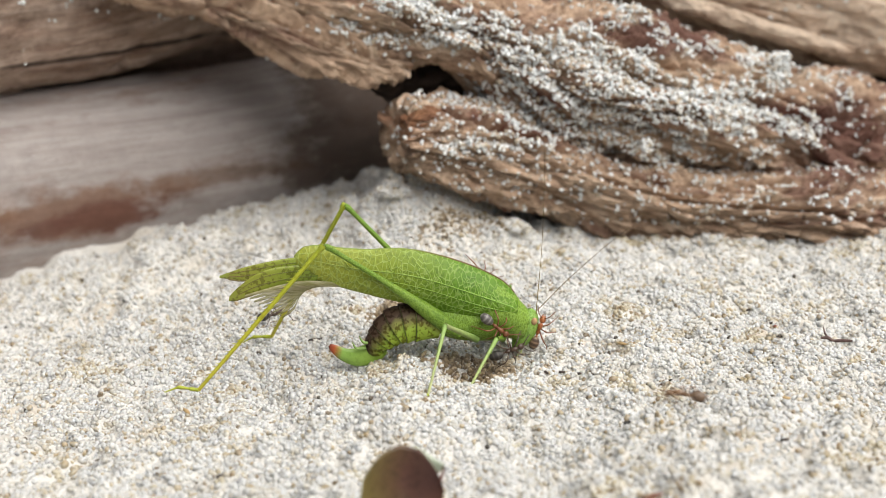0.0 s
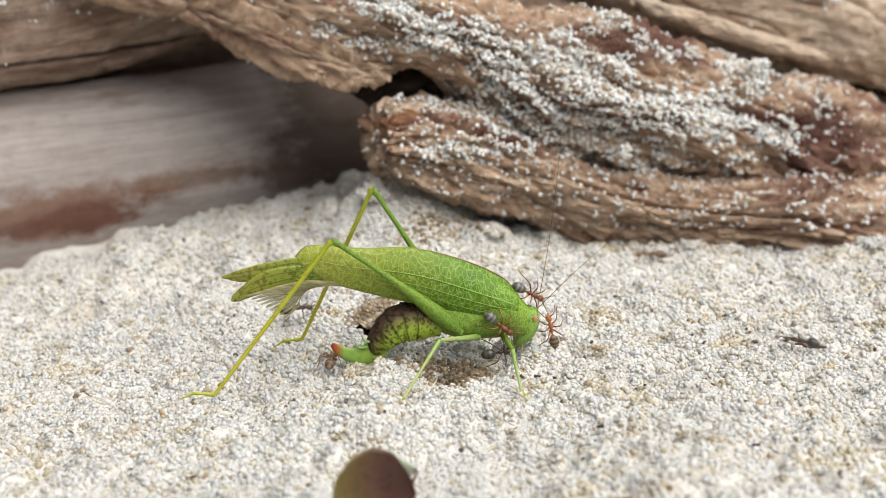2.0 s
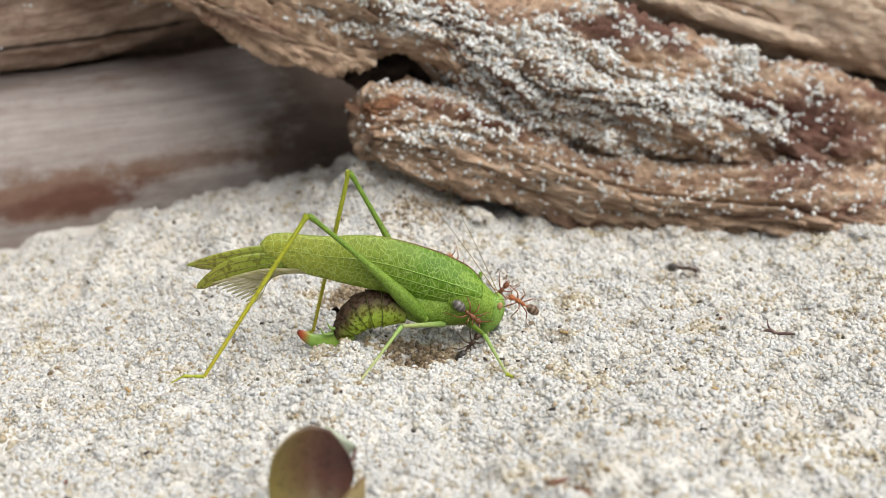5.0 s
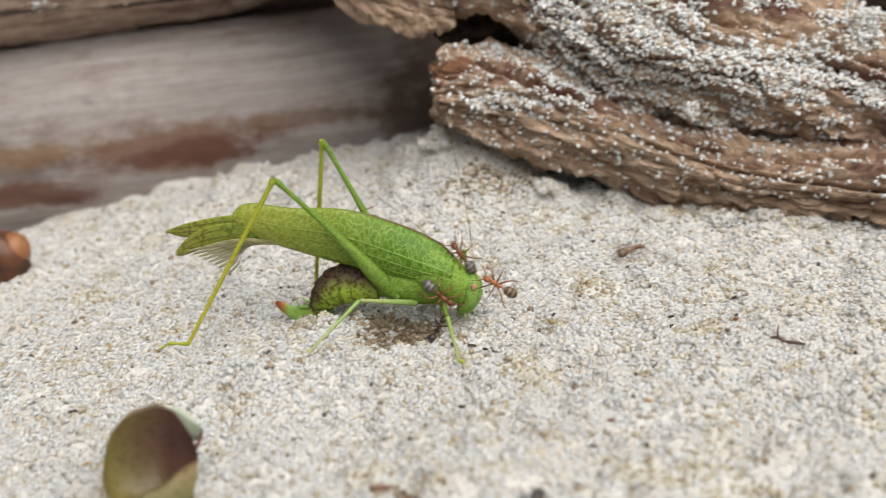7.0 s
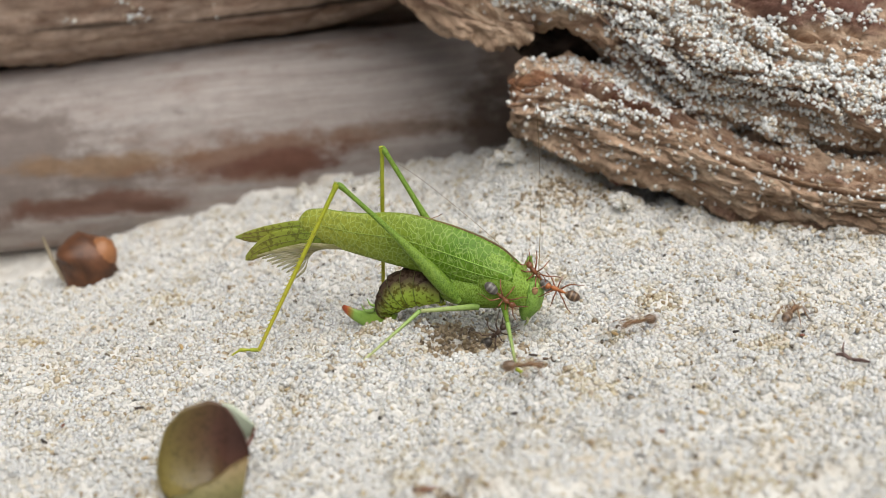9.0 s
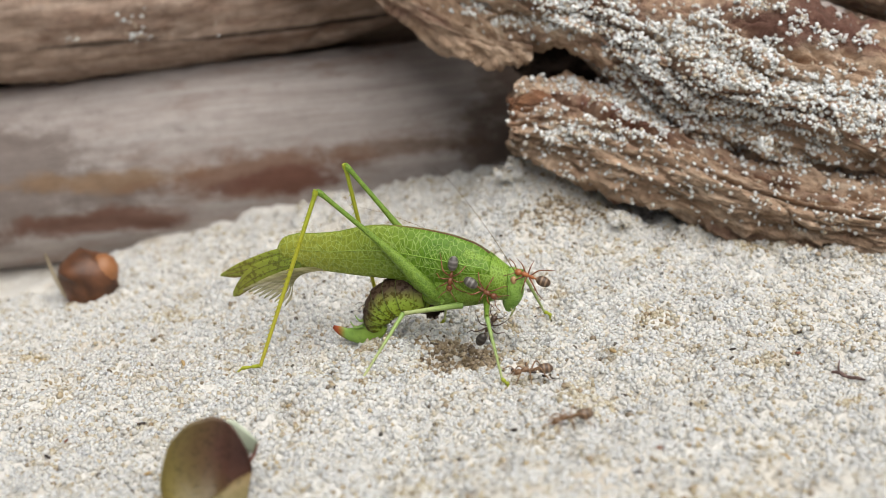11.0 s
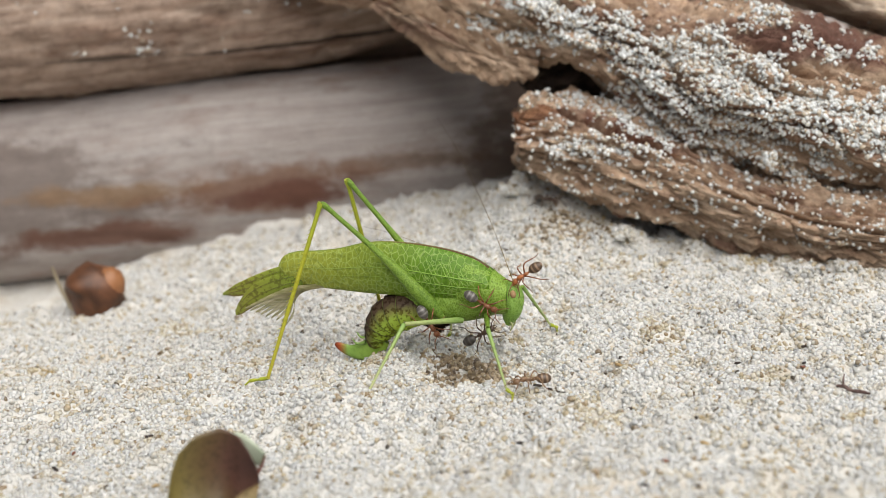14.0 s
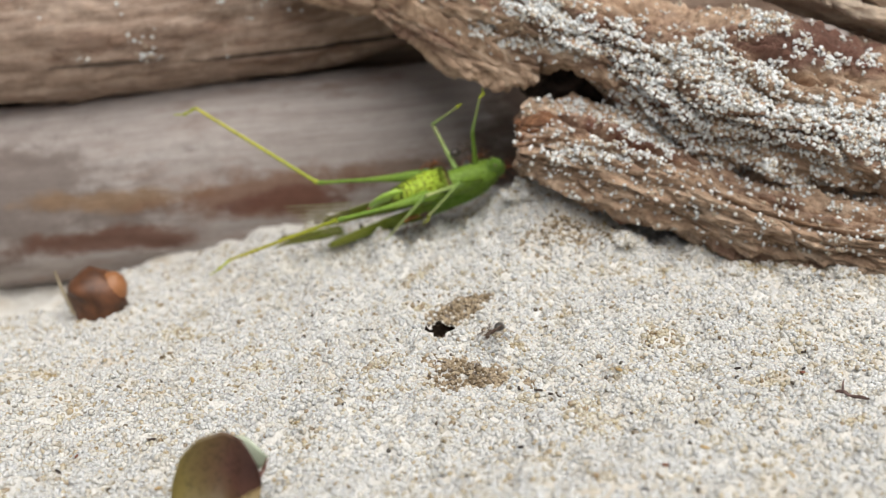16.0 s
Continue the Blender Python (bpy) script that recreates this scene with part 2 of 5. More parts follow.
def tube(rows, nu, nv, power=1.0):
    """A closed loft. Rows: x, y, z of the middle, half width (y), half height (z)."""
    s = smooth_rows([(n, *r) for n, r in enumerate(rows)], nu)[:, 1:]
    a = np.linspace(0, 2 * np.pi, nv, endpoint=False)
    c, d = np.sign(np.cos(a)) * np.abs(np.cos(a)) ** power, np.sign(np.sin(a)) * np.abs(np.sin(a)) ** power
    v = np.stack([np.repeat(s[:, 0:1], nv, 1), s[:, 1:2] + s[:, 3:4] * c, s[:, 2:3] + s[:, 4:5] * d], -1)
    return v.reshape(-1, 3), [*grid_faces(nu, nv, True)[:, ::-1], list(range(nv)), list(range((nu - 1) * nv, nu * nv))[::-1]]


def limb(points, nu, nv):
    """A round tapered loft along points of x, y, z, radius, at right angles to its line."""
    s = smooth_rows([(n, *p) for n, p in enumerate(points)], nu)[:, 1:]
    way = np.gradient(s[:, :3], axis=0)
    way /= np.linalg.norm(way, axis=1)[:, None] + 1e-9
    up = np.array([0, 1.0, 0.02]) if abs(way[0, 1]) < 0.9 else np.array([0, 0, 1.0])
    side = np.cross(way, up)
    side /= np.linalg.norm(side, axis=1)[:, None]
    other = np.cross(side, way)
    a = np.linspace(0, 2 * np.pi, nv, endpoint=False)[None, :, None]
    v = s[:, None, :3] + s[:, None, 3:4] * (side[:, None] * np.cos(a) + other[:, None] * np.sin(a))
    return v.reshape(-1, 3), [*grid_faces(nu, nv, True), list(range(nv))[::-1], list(range((nu - 1) * nv, nu * nv))]


def joined(*pieces):
    verts, faces, n = [], [], 0
    for v, f in pieces:
        verts.append(np.asarray(v, float))
        faces += [[i + n for i in q] for q in f]
        n += len(v)
    return np.concatenate(verts), faces


# ---- sand ----
def hump(x, y, cx, cy, sx, sy):
    return np.exp(-(((x - cx) / sx) ** 2) - ((y - cy) / sy) ** 2)


def steep(x, y, cx, cy, sx, sy):
    return np.exp(-((((x - cx) / sx) ** 2 + ((y - cy) / sy) ** 2) ** 2))


def sand_height(x, y):
    x, y = np.asarray(x, float), np.asarray(y, float)
    z = 0.34 * hump(x, y, 1.9, 5.0, 1.5, 1.9) + 0.32 * hump(x, y, 0.7, -4.2, 1.7, 1.8) + 0.17 * hump(x, y, -0.7, -1.0, 1.1, 0.7)
    z = z - 0.2 * hump(x, y, 5.5, 0.8, 2.4, 3.2) - 0.14 * hump(x, y, -3.2, 2.6, 2.4, 3.5) + 0.15 * hump(x, y, 2.6, 3.1, 0.28, 0.25)
    z = z + 0.5 * hump(x, y, 1.85, 4.15, 0.8, 0.8) - 0.5 * hump(x, y, -6.3, 7.2, 1.7, 1.6)
    near = hump(x, y, 0, 0, 14, 14)
    lumps = 0.08 * fractal(x * 0.8, y * 0.8, 0.3, 2) + 0.075 * np.abs(fractal(x * 1.9, y * 1.9, 5.5, 2)) + 0.125 * fractal(x * 4.2, y * 4.2, 9.5, 3)
    clod = np.clip(noise3(x * 1.9, y * 1.9, 20.3) - 0.1, 0, 1) * (0.12 + 0.88 * hump(x, y, 1.0, 5.6, 6.0, 2.2))
    heap = np.clip(noise3(x * 3.6, y * 3.6, 33.3) - 0.05, 0, 1) * hump(x, y, 1.0, 5.2, 7.0, 1.8)
    lumps = lumps + 0.13 * fractal(x * 2.3, y * 2.3, 14.5, 2) * hump(x, y, 1.0, -4.2, 4.5, 1.5)
    z = z + near * (lumps - 0.05 + 0.42 * clod + 0.42 * heap)
    f = np.clip((y + 1) / 7.5, 0, 1)
    z = z - 0.15 * np.logaddexp(0, -1.6 * np.clip(x, -20, 20)) / 1.6 * f * f * (3 - 2 * f) * hump(x, y, 0, 4, 14, 14)
    wob = 1 + 0.4 * noise3(x * 5, y * 5, 3.3)
    z = z - 0.06 * hump(x, y, 0.6, -0.1, 0.6, 0.6) - 0.26 * wob * steep(x, y, 0.4, -0.02, 0.26, 0.34) - 0.07 * wob * steep(x, y, 0.6, 0.05, 0.42, 0.42) - 0.2 * wob * steep(x, y, 0.38, 1.83, 0.34, 0.36)
    return z


def graded(inner, step, outer, count):
    mid = np.arange(-inner, inner + step / 2, step)
    far = inner * (outer / inner) ** (np.arange(1, count + 1) / count)
    return np.concatenate([-far[::-1], mid, far])


BURROWS = ((0.2, 1.6, 0.22, 0.6),)


def in_burrow(x, y, margin=0.0):
    return np.any([np.hypot(x - cx, (y - cy) * k) < (r - margin) * (1 + 0.3 * noise3(x * 9, y * 9, 1.7)) for cx, cy, r, k in BURROWS], axis=0)


def burrows():
    """Tunnels that the ants have dug into the sand; the wall colour includes their inner shade."""
    for cx, cy, r, k in BURROWS:
        z = float(sand_height(cx, cy))
        rows = [(0, 0, -0.02, r * 1.25), (0.0, 0.0, -0.12, r * 1.1), (0.0, 0.06, -0.35, r), (0.1, 0.16, -0.9, r * 0.7)]
        v, f = limb([(a, b, c, q) for a, b, c, q in rows], 16, 18)
        ob = thing("ant_burrow", "narrow dark ant burrow dug into the sand", "burrow")
        part("tunnel_wall", mesh_from("tunnel_wall", v * (1, 1 / k, 1), f[:-2] + [f[-1]], DAMP_SHADED_EARTH), ob)
        ob.matrix_basis = pose(cx * C, cy * C, z * C)


def ground():
    xs, ys = graded(8.0, 0.075, 6000.0, 26), graded(8.0, 0.075, 6000.0, 26)
    xs = np.union1d(xs[(xs < -0.1) | (xs > 0.9)], np.arange(-0.1, 0.9, 0.02))
    ys = np.union1d(ys[(ys < -0.7) | (ys > 2.3)], np.arange(-0.7, 2.3, 0.025))
    x, y = np.meshgrid(xs, ys, indexing="ij")
    v = np.stack([x, y, sand_height(x, y) - 0.008], -1).reshape(-1, 3)
    f = grid_faces(len(xs), len(ys))
    mid = v[f].mean(1)
    f = f[~in_burrow(mid[:, 0], mid[:, 1], 0.02)]
    tagged(new("ground", mesh_from("ground", v, f, SAND_BED)), "pale quartz sand with small pits and low mounds", "sand", kind="structure")


def ball(subdivisions=1):
    bm = bmesh.new()
    bmesh.ops.create_icosphere(bm, subdivisions=subdivisions, radius=1.0)
    bm.verts.ensure_lookup_table()
    v = np.array([tuple(q.co) for q in bm.verts])
    f = np.array([[q.index for q in t.verts] for t in bm.faces])
    bm.free()
    return v, f


def grains(name, place, size, mat, base, smooth=False):
    """Many small stones in one mesh: deformed, turned copies of a base solid."""
    bv, bf = base
    n, k = len(place), len(bv)
    q = rng.normal(size=(n, 4))
    q /= np.linalg.norm(q, axis=1)[:, None]
    w, x, y, z = q.T
    turn = np.stack([1 - 2 * (y * y + z * z), 2 * (x * y - z * w), 2 * (x * z + y * w), 2 * (x * y + z * w), 1 - 2 * (x * x + z * z), 2 * (y * z - x * w), 2 * (x * z - y * w), 2 * (y * z + x * w), 1 - 2 * (x * x + y * y)], 1).reshape(n, 3, 3)
    shape = bv[None] * (1 + 0.5 * (rng.random((n, k, 1)) - 0.5)) * (0.72 + 0.56 * rng.random((n, 1, 3)))
    v = np.einsum("nij,nkj->nki", turn, shape) * size[:, None, None] + place[:, None]
    f = (bf[None] + (np.arange(n) * k)[:, None, None]).reshape(-1, 3)
    me = bpy.data.meshes.new(name)
    me.vertices.add(n * k)
    me.vertices.foreach_set("co", (v * C).astype(np.float32).ravel())
    me.loops.add(f.size)
    me.loops.foreach_set("vertex_index", f.astype(np.int32).ravel())
    me.polygons.add(len(f))
    me.polygons.foreach_set("loop_start", np.arange(0, f.size, 3, dtype=np.int32))
    me.polygons.foreach_set("loop_total", np.full(len(f), 3, np.int32))
    me.polygons.foreach_set("use_smooth", np.full(len(f), smooth))
    me.materials.append(mat)
    me.update(calc_edges=True)
    me.validate()
    return new(name, me)


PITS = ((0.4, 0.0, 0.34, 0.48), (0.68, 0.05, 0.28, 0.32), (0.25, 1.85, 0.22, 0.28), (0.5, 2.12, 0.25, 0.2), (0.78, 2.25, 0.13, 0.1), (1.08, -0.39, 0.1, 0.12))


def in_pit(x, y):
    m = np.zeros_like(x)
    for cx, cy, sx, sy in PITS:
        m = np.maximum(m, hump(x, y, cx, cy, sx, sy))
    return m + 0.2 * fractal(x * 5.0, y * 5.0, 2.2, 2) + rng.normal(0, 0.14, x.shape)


def ochre(place):
    x, y = place[:, 0], place[:, 1]
    return fractal(x * 1.9, y * 2.6, 4.4, 4, 0.6) + 0.22 * hump(x, y, 1.0, -4.2, 4.0, 0.9) + rng.normal(0, 0.12, len(x)) > 0.7


def sand():
    def scatter(count, x0, x1, y0, y1):
        x, y = rng.uniform(x0, x1, count), rng.uniform(y0, y1, count)
        r = 0.02 + 0.016 * rng.random(count) ** 1.5
        r = r * (1 + 0.25 * (rng.random(count) > 0.985))
        z = sand_height(x, y) + r * rng.uniform(-0.7, 0.08, count)
        return np.stack([x, y, z], 1), r

    place, r = scatter(57000, -3.8, 4.2, -3.3, 4.4)
    solid = ~in_burrow(place[:, 0], place[:, 1])
    place, r = place[solid], r[solid]
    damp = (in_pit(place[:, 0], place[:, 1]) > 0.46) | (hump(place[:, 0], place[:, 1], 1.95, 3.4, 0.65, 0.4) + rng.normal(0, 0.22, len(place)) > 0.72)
    tan = ochre(place) & ~damp
    tagged(grains("ochre_sand_grains", place[tan], r[tan], OCHRE_GRAIN, ball(1), True), "ochre stained sand grains in small patches", "sand", kind="stuff")
    pale = ~(damp | tan)
    tagged(grains("sand_grains", place[pale], r[pale], SAND_GRAIN, ball(1), True), "loose white and tan quartz sand grains", "sand", kind="stuff")
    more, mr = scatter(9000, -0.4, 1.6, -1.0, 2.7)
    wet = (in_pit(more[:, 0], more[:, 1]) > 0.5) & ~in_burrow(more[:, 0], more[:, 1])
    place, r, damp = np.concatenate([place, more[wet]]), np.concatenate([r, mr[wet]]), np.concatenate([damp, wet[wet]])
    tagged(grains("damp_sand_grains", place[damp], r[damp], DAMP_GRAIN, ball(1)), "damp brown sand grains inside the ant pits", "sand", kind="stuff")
    outer = [scatter(*zone) for zone in ((20000, 4.2, 8.6, -3.6, 3.4), (13000, -6.6, -3.8, -3.6, 5.4), (12000, -3.8, 4.2, -5.8, -3.3), (11000, -5.2, 3.2, 4.4, 7.0))]
    place, r = (np.concatenate([zone[k] for zone in outer]) for k in (0, 1))
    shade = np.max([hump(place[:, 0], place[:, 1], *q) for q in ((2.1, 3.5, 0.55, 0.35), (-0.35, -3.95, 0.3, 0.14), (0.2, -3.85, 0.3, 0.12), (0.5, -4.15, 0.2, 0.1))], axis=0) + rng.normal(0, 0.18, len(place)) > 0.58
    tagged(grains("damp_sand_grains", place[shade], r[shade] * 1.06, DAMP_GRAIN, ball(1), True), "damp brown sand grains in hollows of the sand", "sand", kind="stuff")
    tan = ochre(place) & ~shade
    tagged(grains("ochre_sand_grains", place[tan], r[tan] * 1.06, OCHRE_GRAIN, ball(1), True), "ochre stained sand grains in small patches", "sand", kind="stuff")
    keep = ~(shade | tan)
    tagged(grains("outer_sand_grains", place[keep], r[keep] * 1.06, SAND_GRAIN, ball(1), True), "loose white and tan quartz sand grains", "sand", kind="stuff")


# ---- driftwood ----
def log_mesh(name, rows, nu, nv, mat, relief, ragged, seed, coarse=1.0):
    """A long weathered limb. Rows: x, y, z of the middle, half depth, half height."""
    s = smooth_rows([(r[0], *r) for r in rows], nu)[:, 1:]
    a = np.linspace(0, 2 * np.pi, nv, endpoint=False)
    u, w = np.meshgrid(np.arange(nu), a, indexing="ij")
    along = s[:, 0:1] + 0 * w
    girth = 0.5 * (s[:, 3:4] + s[:, 4:5])
    cx, cy = np.cos(w) * girth, np.sin(w) * girth
    warp = 0.25 * noise3(along * 0.8, cx * 1.5 + seed, cy * 1.5)
    d = 0.6 * fractal(along * 0.45 * coarse, (cx + warp) * 1.6 * coarse + seed, (cy + warp) * 1.6 * coarse, 3)
    flake = 4.5 * fractal(along * 1.1, (cx + warp) * 3.4 + seed, (cy + warp) * 3.4, 4, 0.6)
    step = np.floor(flake)
    d = d + 0.8 * (step + np.clip((flake - step - 0.75) / 0.25, 0, 1)) / 4.5
    d = d + 0.38 * fractal(along * 4.5, cx * 9 + seed, cy * 9, 4, 0.7) + 0.24 * fractal(along * 1.6, (cx + warp) * 13 + seed, (cy + warp) * 13, 2, 0.7)
    for k, (a1, a2, wide) in enumerate(((0.35, 2.3, 0.12), (1.2, 4.0, 0.11))):
        crack = np.clip(wide - np.abs(noise3(along * a1 + seed + 9 * k, (cx + warp) * a2, (cy + warp) * a2)), 0, 1) / wide
        d = d - (1.9, 1.2)[k] * crack**1.3 * np.clip(0.5 + 1.4 * noise3(along * 0.6 + 5 * k, cx * 2 + seed, cy * 2), 0, 1)
    d = relief * d
    x = along + ragged * np.exp(-(u / nu) * 16) * (fractal(cx * 4 + seed, cy * 4, 0.5, 3) - 0.2)
    y = s[:, 1:2] + np.cos(w) * (s[:, 3:4] + d)
    z = s[:, 2:3] + np.sin(w) * (s[:, 4:5] + d)
    v = np.stack([x, y, z], -1).reshape(-1, 3)
    fib = np.stack([along, w * girth, 0 * w + seed], -1).reshape(-1, 3)
    first, last = v[:nv].mean(0), v[-nv:].mean(0)
    rings, marks = [], []
    for k in (0.86, 0.66, 0.44, 0.2):
        ring = first + (v[:nv] - first) * k
        ring[:, 0] += ragged * (0.5 * (1 - k) + 0.9 * fractal(ring[:, 1] * 3.5 + seed, ring[:, 2] * 3.5, 0.8, 3))
        rings.append(ring)
        marks.append(np.stack([ring[:, 1] * 2, ring[:, 2], 0 * ring[:, 0] + seed], -1))
    n = len(v)
    v = np.concatenate([v, *rings, [first + (0.5 * ragged, 0, 0), last]])
    fib = np.concatenate([fib, *marks, [fib[0], fib[-1]]])
    k = np.arange(nv)
    turn = (k + 1) % nv
    f = [*grid_faces(nu, nv, True)[:, ::-1]]
    inner = [k] + [n + nv * r + k for r in range(4)]
    for a, b in zip(inner, inner[1:]):
        f += [*np.stack([a, a[turn], b[turn], b], 1)]
    end = n + 4 * nv
    f += [*np.stack([np.full(nv, end), inner[4], inner[4][turn]], 1), *np.stack([np.full(nv, end + 1), n - nv + turn, n - nv + k], 1)]
    return mesh_from(name, v, f, mat, True, fib)


def crusted(name, me, count, thick, seed, low, high, least=0.03):
    """White grains that cling to the front of a log where the crust grows."""
    v = np.empty(len(me.vertices) * 3, np.float32)
    nrm = np.empty(len(me.vertices) * 3, np.float32)
    me.vertices.foreach_get("co", v)
    me.vertices.foreach_get("normal", nrm)
    v, nrm = v.reshape(-1, 3) / C, nrm.reshape(-1, 3)
    keep = (nrm[:, 1] < 0.25) & (nrm[:, 2] > -0.35) & (v[:, 0] < 9.5) & (v[:, 2] > 0.1)
    x, z = v[:, 0], v[:, 2]
    mask = 0.6 * fractal(x * 0.8 + seed, z * 1.6, 0.7, 3) + 0.55 * fractal(x * 2.6 + seed, z * 4.2, 3.7, 3) + thick(x, z)
    keep &= rng.random(len(x)) < np.clip((mask - 0.08) * 2.6, least, 1)
    ids = np.flatnonzero(keep)
    ids = rng.choice(ids, count)
    p = v[ids] + nrm[ids] * 0.006 + rng.normal(0, 0.016, (len(ids), 3))
    r = low + (high - low) * rng.random(len(ids)) ** 2
    return tagged(grains(name, p, r, WOOD_GRAIN, ball(1), True), "white sand grains stuck to the wood", "sand", kind="stuff")


def driftwood():
    log = thing("driftwood_log", "weathered brown split driftwood log crusted with white grains", "driftwood")
    lower = log_mesh("spur", [(1.53, 4.22, 1.38, 0.6, 0.5), (1.63, 4.21, 1.36, 0.66, 0.56), (1.85, 4.15, 1.3, 0.7, 0.63), (2.2, 4.02, 1.2, 0.76, 0.68), (2.8, 3.88, 1.0, 0.82, 0.7), (3.4, 3.76, 0.8, 0.84, 0.68), (4.3, 3.5, 0.44, 0.88, 0.6), (5.4, 3.1, 0.16, 0.92, 0.54), (6.0, 2.85, 0.07, 0.95, 0.54), (6.6, 2.42, 0.02, 1.0, 0.58), (7.2, 2.2, -0.06, 1.0, 0.62), (9.0, 2.3, -0.35, 1.0, 0.7), (11, 2.5, -0.7, 1.0, 0.7)], 390, 220, BARK, 0.16, 0.14, 3.0)
    part("spur", lower, log, "rough brown broken lower limb")
    upper = log_mesh("trunk", [(-1.6, 8.3, 4.6, 0.8, 0.8), (-0.2, 6.9, 3.75, 0.9, 0.88), (0.9, 5.95, 3.02, 0.95, 0.9), (1.6, 5.3, 2.96, 0.94, 0.7), (2.4, 4.65, 2.83, 0.98, 0.62), (2.9, 4.42, 2.48, 1.0, 0.76), (3.5, 4.16, 2.08, 1.05, 0.94), (4.6, 3.8, 1.76, 1.12, 1.06), (5.5, 3.65, 1.46, 1.12, 1.12), (6.4, 3.5, 1.12, 1.1, 1.14), (9.0, 3.3, 0.18, 1.15, 1.1), (11, 3.3, -0.4, 1.1, 1.0)], 460, 240, BARK, 0.16, 0.1, 11.0)
    part("trunk", upper, log)
    strip = log_mesh("bark_strip", [(-0.6, 6.6, 3.3, 0.1, 0.1), (0.2, 5.9, 2.86, 0.36, 0.3), (0.8, 5.35, 2.52, 0.42, 0.34), (1.3, 4.9, 2.36, 0.36, 0.28), (1.8, 4.55, 2.32, 0.2, 0.16)], 180, 120, BARK, 0.17, 0.12, 71.0)
    part("bark_strip", strip, log, "ragged loose bark strip under the trunk")
    chip = log_mesh("wood_chip", [(1.44, 3.82, 1.72, 0.1, 0.09), (1.56, 3.8, 1.74, 0.17, 0.14), (1.75, 3.78, 1.76, 0.18, 0.14), (2.0, 3.72, 1.76, 0.08, 0.06)], 60, 48, CHIP, 0.06, 0.06, 81.0)
    part("wood_chip", chip, log, "orange-brown broken chip at the end of the limb")
    # added filler: closes the gaps behind trunk and limb
    inner = log_mesh("split_filler", [(1.7, 5.35, 2.02, 0.3, 0.26), (2.1, 5.15, 2.02, 0.5, 0.42), (3.0, 5.1, 1.85, 0.6, 0.55), (4.2, 4.95, 1.65, 0.75, 0.65), (5.5, 4.9, 1.5, 0.8, 0.75), (9, 4.8, 0.75, 0.9, 0.85), (11.5, 4.7, 0.3, 0.9, 0.9)], 160, 90, SPLIT_SHADE, 0.14, 0.1, 17.0)
    part("split_filler", inner, log, "added filler behind the split of the log, coloured near-black for its shade")
    crusted("white_crust", upper, 16000, lambda x, z: 0.3 + 0.55 * hump(x, z, 4.5, 1.7, 1.8, 0.5) - 0.5 * np.clip(x - 6.2, 0, 1) + 0.35 * hump(x, z, 2.0, 3.0, 1.0, 0.5) - 0.6 * np.clip(1.9 - x, 0, 2) - 0.7 * hump(x, z, 5.3, 2.55, 1.6, 0.32), 2.0, 0.016, 0.035, 0.05)
    crusted("white_crust", lower, 4000, lambda x, z: -0.02 + 0.12 * hump(x, z, 1.8, 1.2, 0.9, 0.6) + 0.75 * hump(x, z, 3.4, 1.6, 0.8, 0.35) - 0.22 * hump(x, z, 2.0, 1.75, 0.6, 0.3) - 0.14 * np.clip(x - 4.5, 0, 1), 9.0, 0.016, 0.035, 0.12)
    clumps = [((6.6, 2.72, 2.05), 0.1, 300), ((4.44, 2.7, 1.22), 0.05, 70), ((7.1, 2.9, 1.2), 0.05, 60), ((1.62, 4.02, 1.25), 0.04, 40)]
    at = np.concatenate([np.array(c) + rng.uniform(-1.6, 1.6, (n, 3)) * (w, 0.6 * w, w) for c, w, n in clumps])
    tagged(grains("sand_clump", at, 0.02 + 0.014 * rng.random(len(at)), WOOD_GRAIN, ball(1)), "small clumps of white sand caught on the log", "sand", kind="stuff")
    heaps = [(2.65, 3.0, 0.08, 60), (2.95, 2.85, 0.06, 40), (3.9, 2.55, 0.08, 80), (4.75, 2.3, 0.12, 170), (5.25, 2.2, 0.08, 80), (1.35, 4.05, 0.1, 110), (0.85, 4.7, 0.1, 110), (0.4, 5.4, 0.12, 130), (-0.5, 6.4, 0.12, 130), (3.4, 2.75, 0.06, 50), (5.7, 2.0, 0.09, 90), (7.3, 0.95, 0.1, 110)]
    at = np.concatenate([np.array((x, y, float(sand_height(x, y)) + 0.15 * w)) + np.clip(rng.normal(0, 0.7, (2 * n, 3)), -1.2, 1.2) * (1.3 * w, 1.3 * w, 0.4 * w) for x, y, w, n in heaps])
    tagged(grains("sand_clump", at, 0.02 + 0.014 * rng.random(len(at)), SAND_GRAIN, ball(1)), "clods of white sand at the foot of the log", "sand", kind="stuff")
    third = thing("driftwood_branch", "pale brown weathered driftwood branch lying on the log", "driftwood")
    branch = log_mesh("branch", [(2.6, 5.7, 4.75, 0.8, 0.8), (5.0, 5.3, 3.84, 0.95, 0.9), (6.4, 5.1, 3.24, 1.0, 0.95), (9.0, 4.7, 2.4, 1.1, 1.0), (11, 4.55, 1.85, 1.1, 1.0)], 240, 180, PALE_WOOD, 0.08, 0.2, 21.0)
    part("branch", branch, third)
    flake = log_mesh("bark_flake", [(5.6, 4.45, 2.95, 0.06, 0.05), (6.2, 4.28, 2.72, 0.14, 0.13), (7.2, 3.98, 2.36, 0.18, 0.16), (8.2, 3.74, 2.02, 0.14, 0.12), (8.8, 3.66, 1.86, 0.05, 0.04)], 120, 60, PALE_WOOD, 0.06, 0.08, 91.0)
    part("bark_flake", flake, third, "thin lifted flake along the branch")
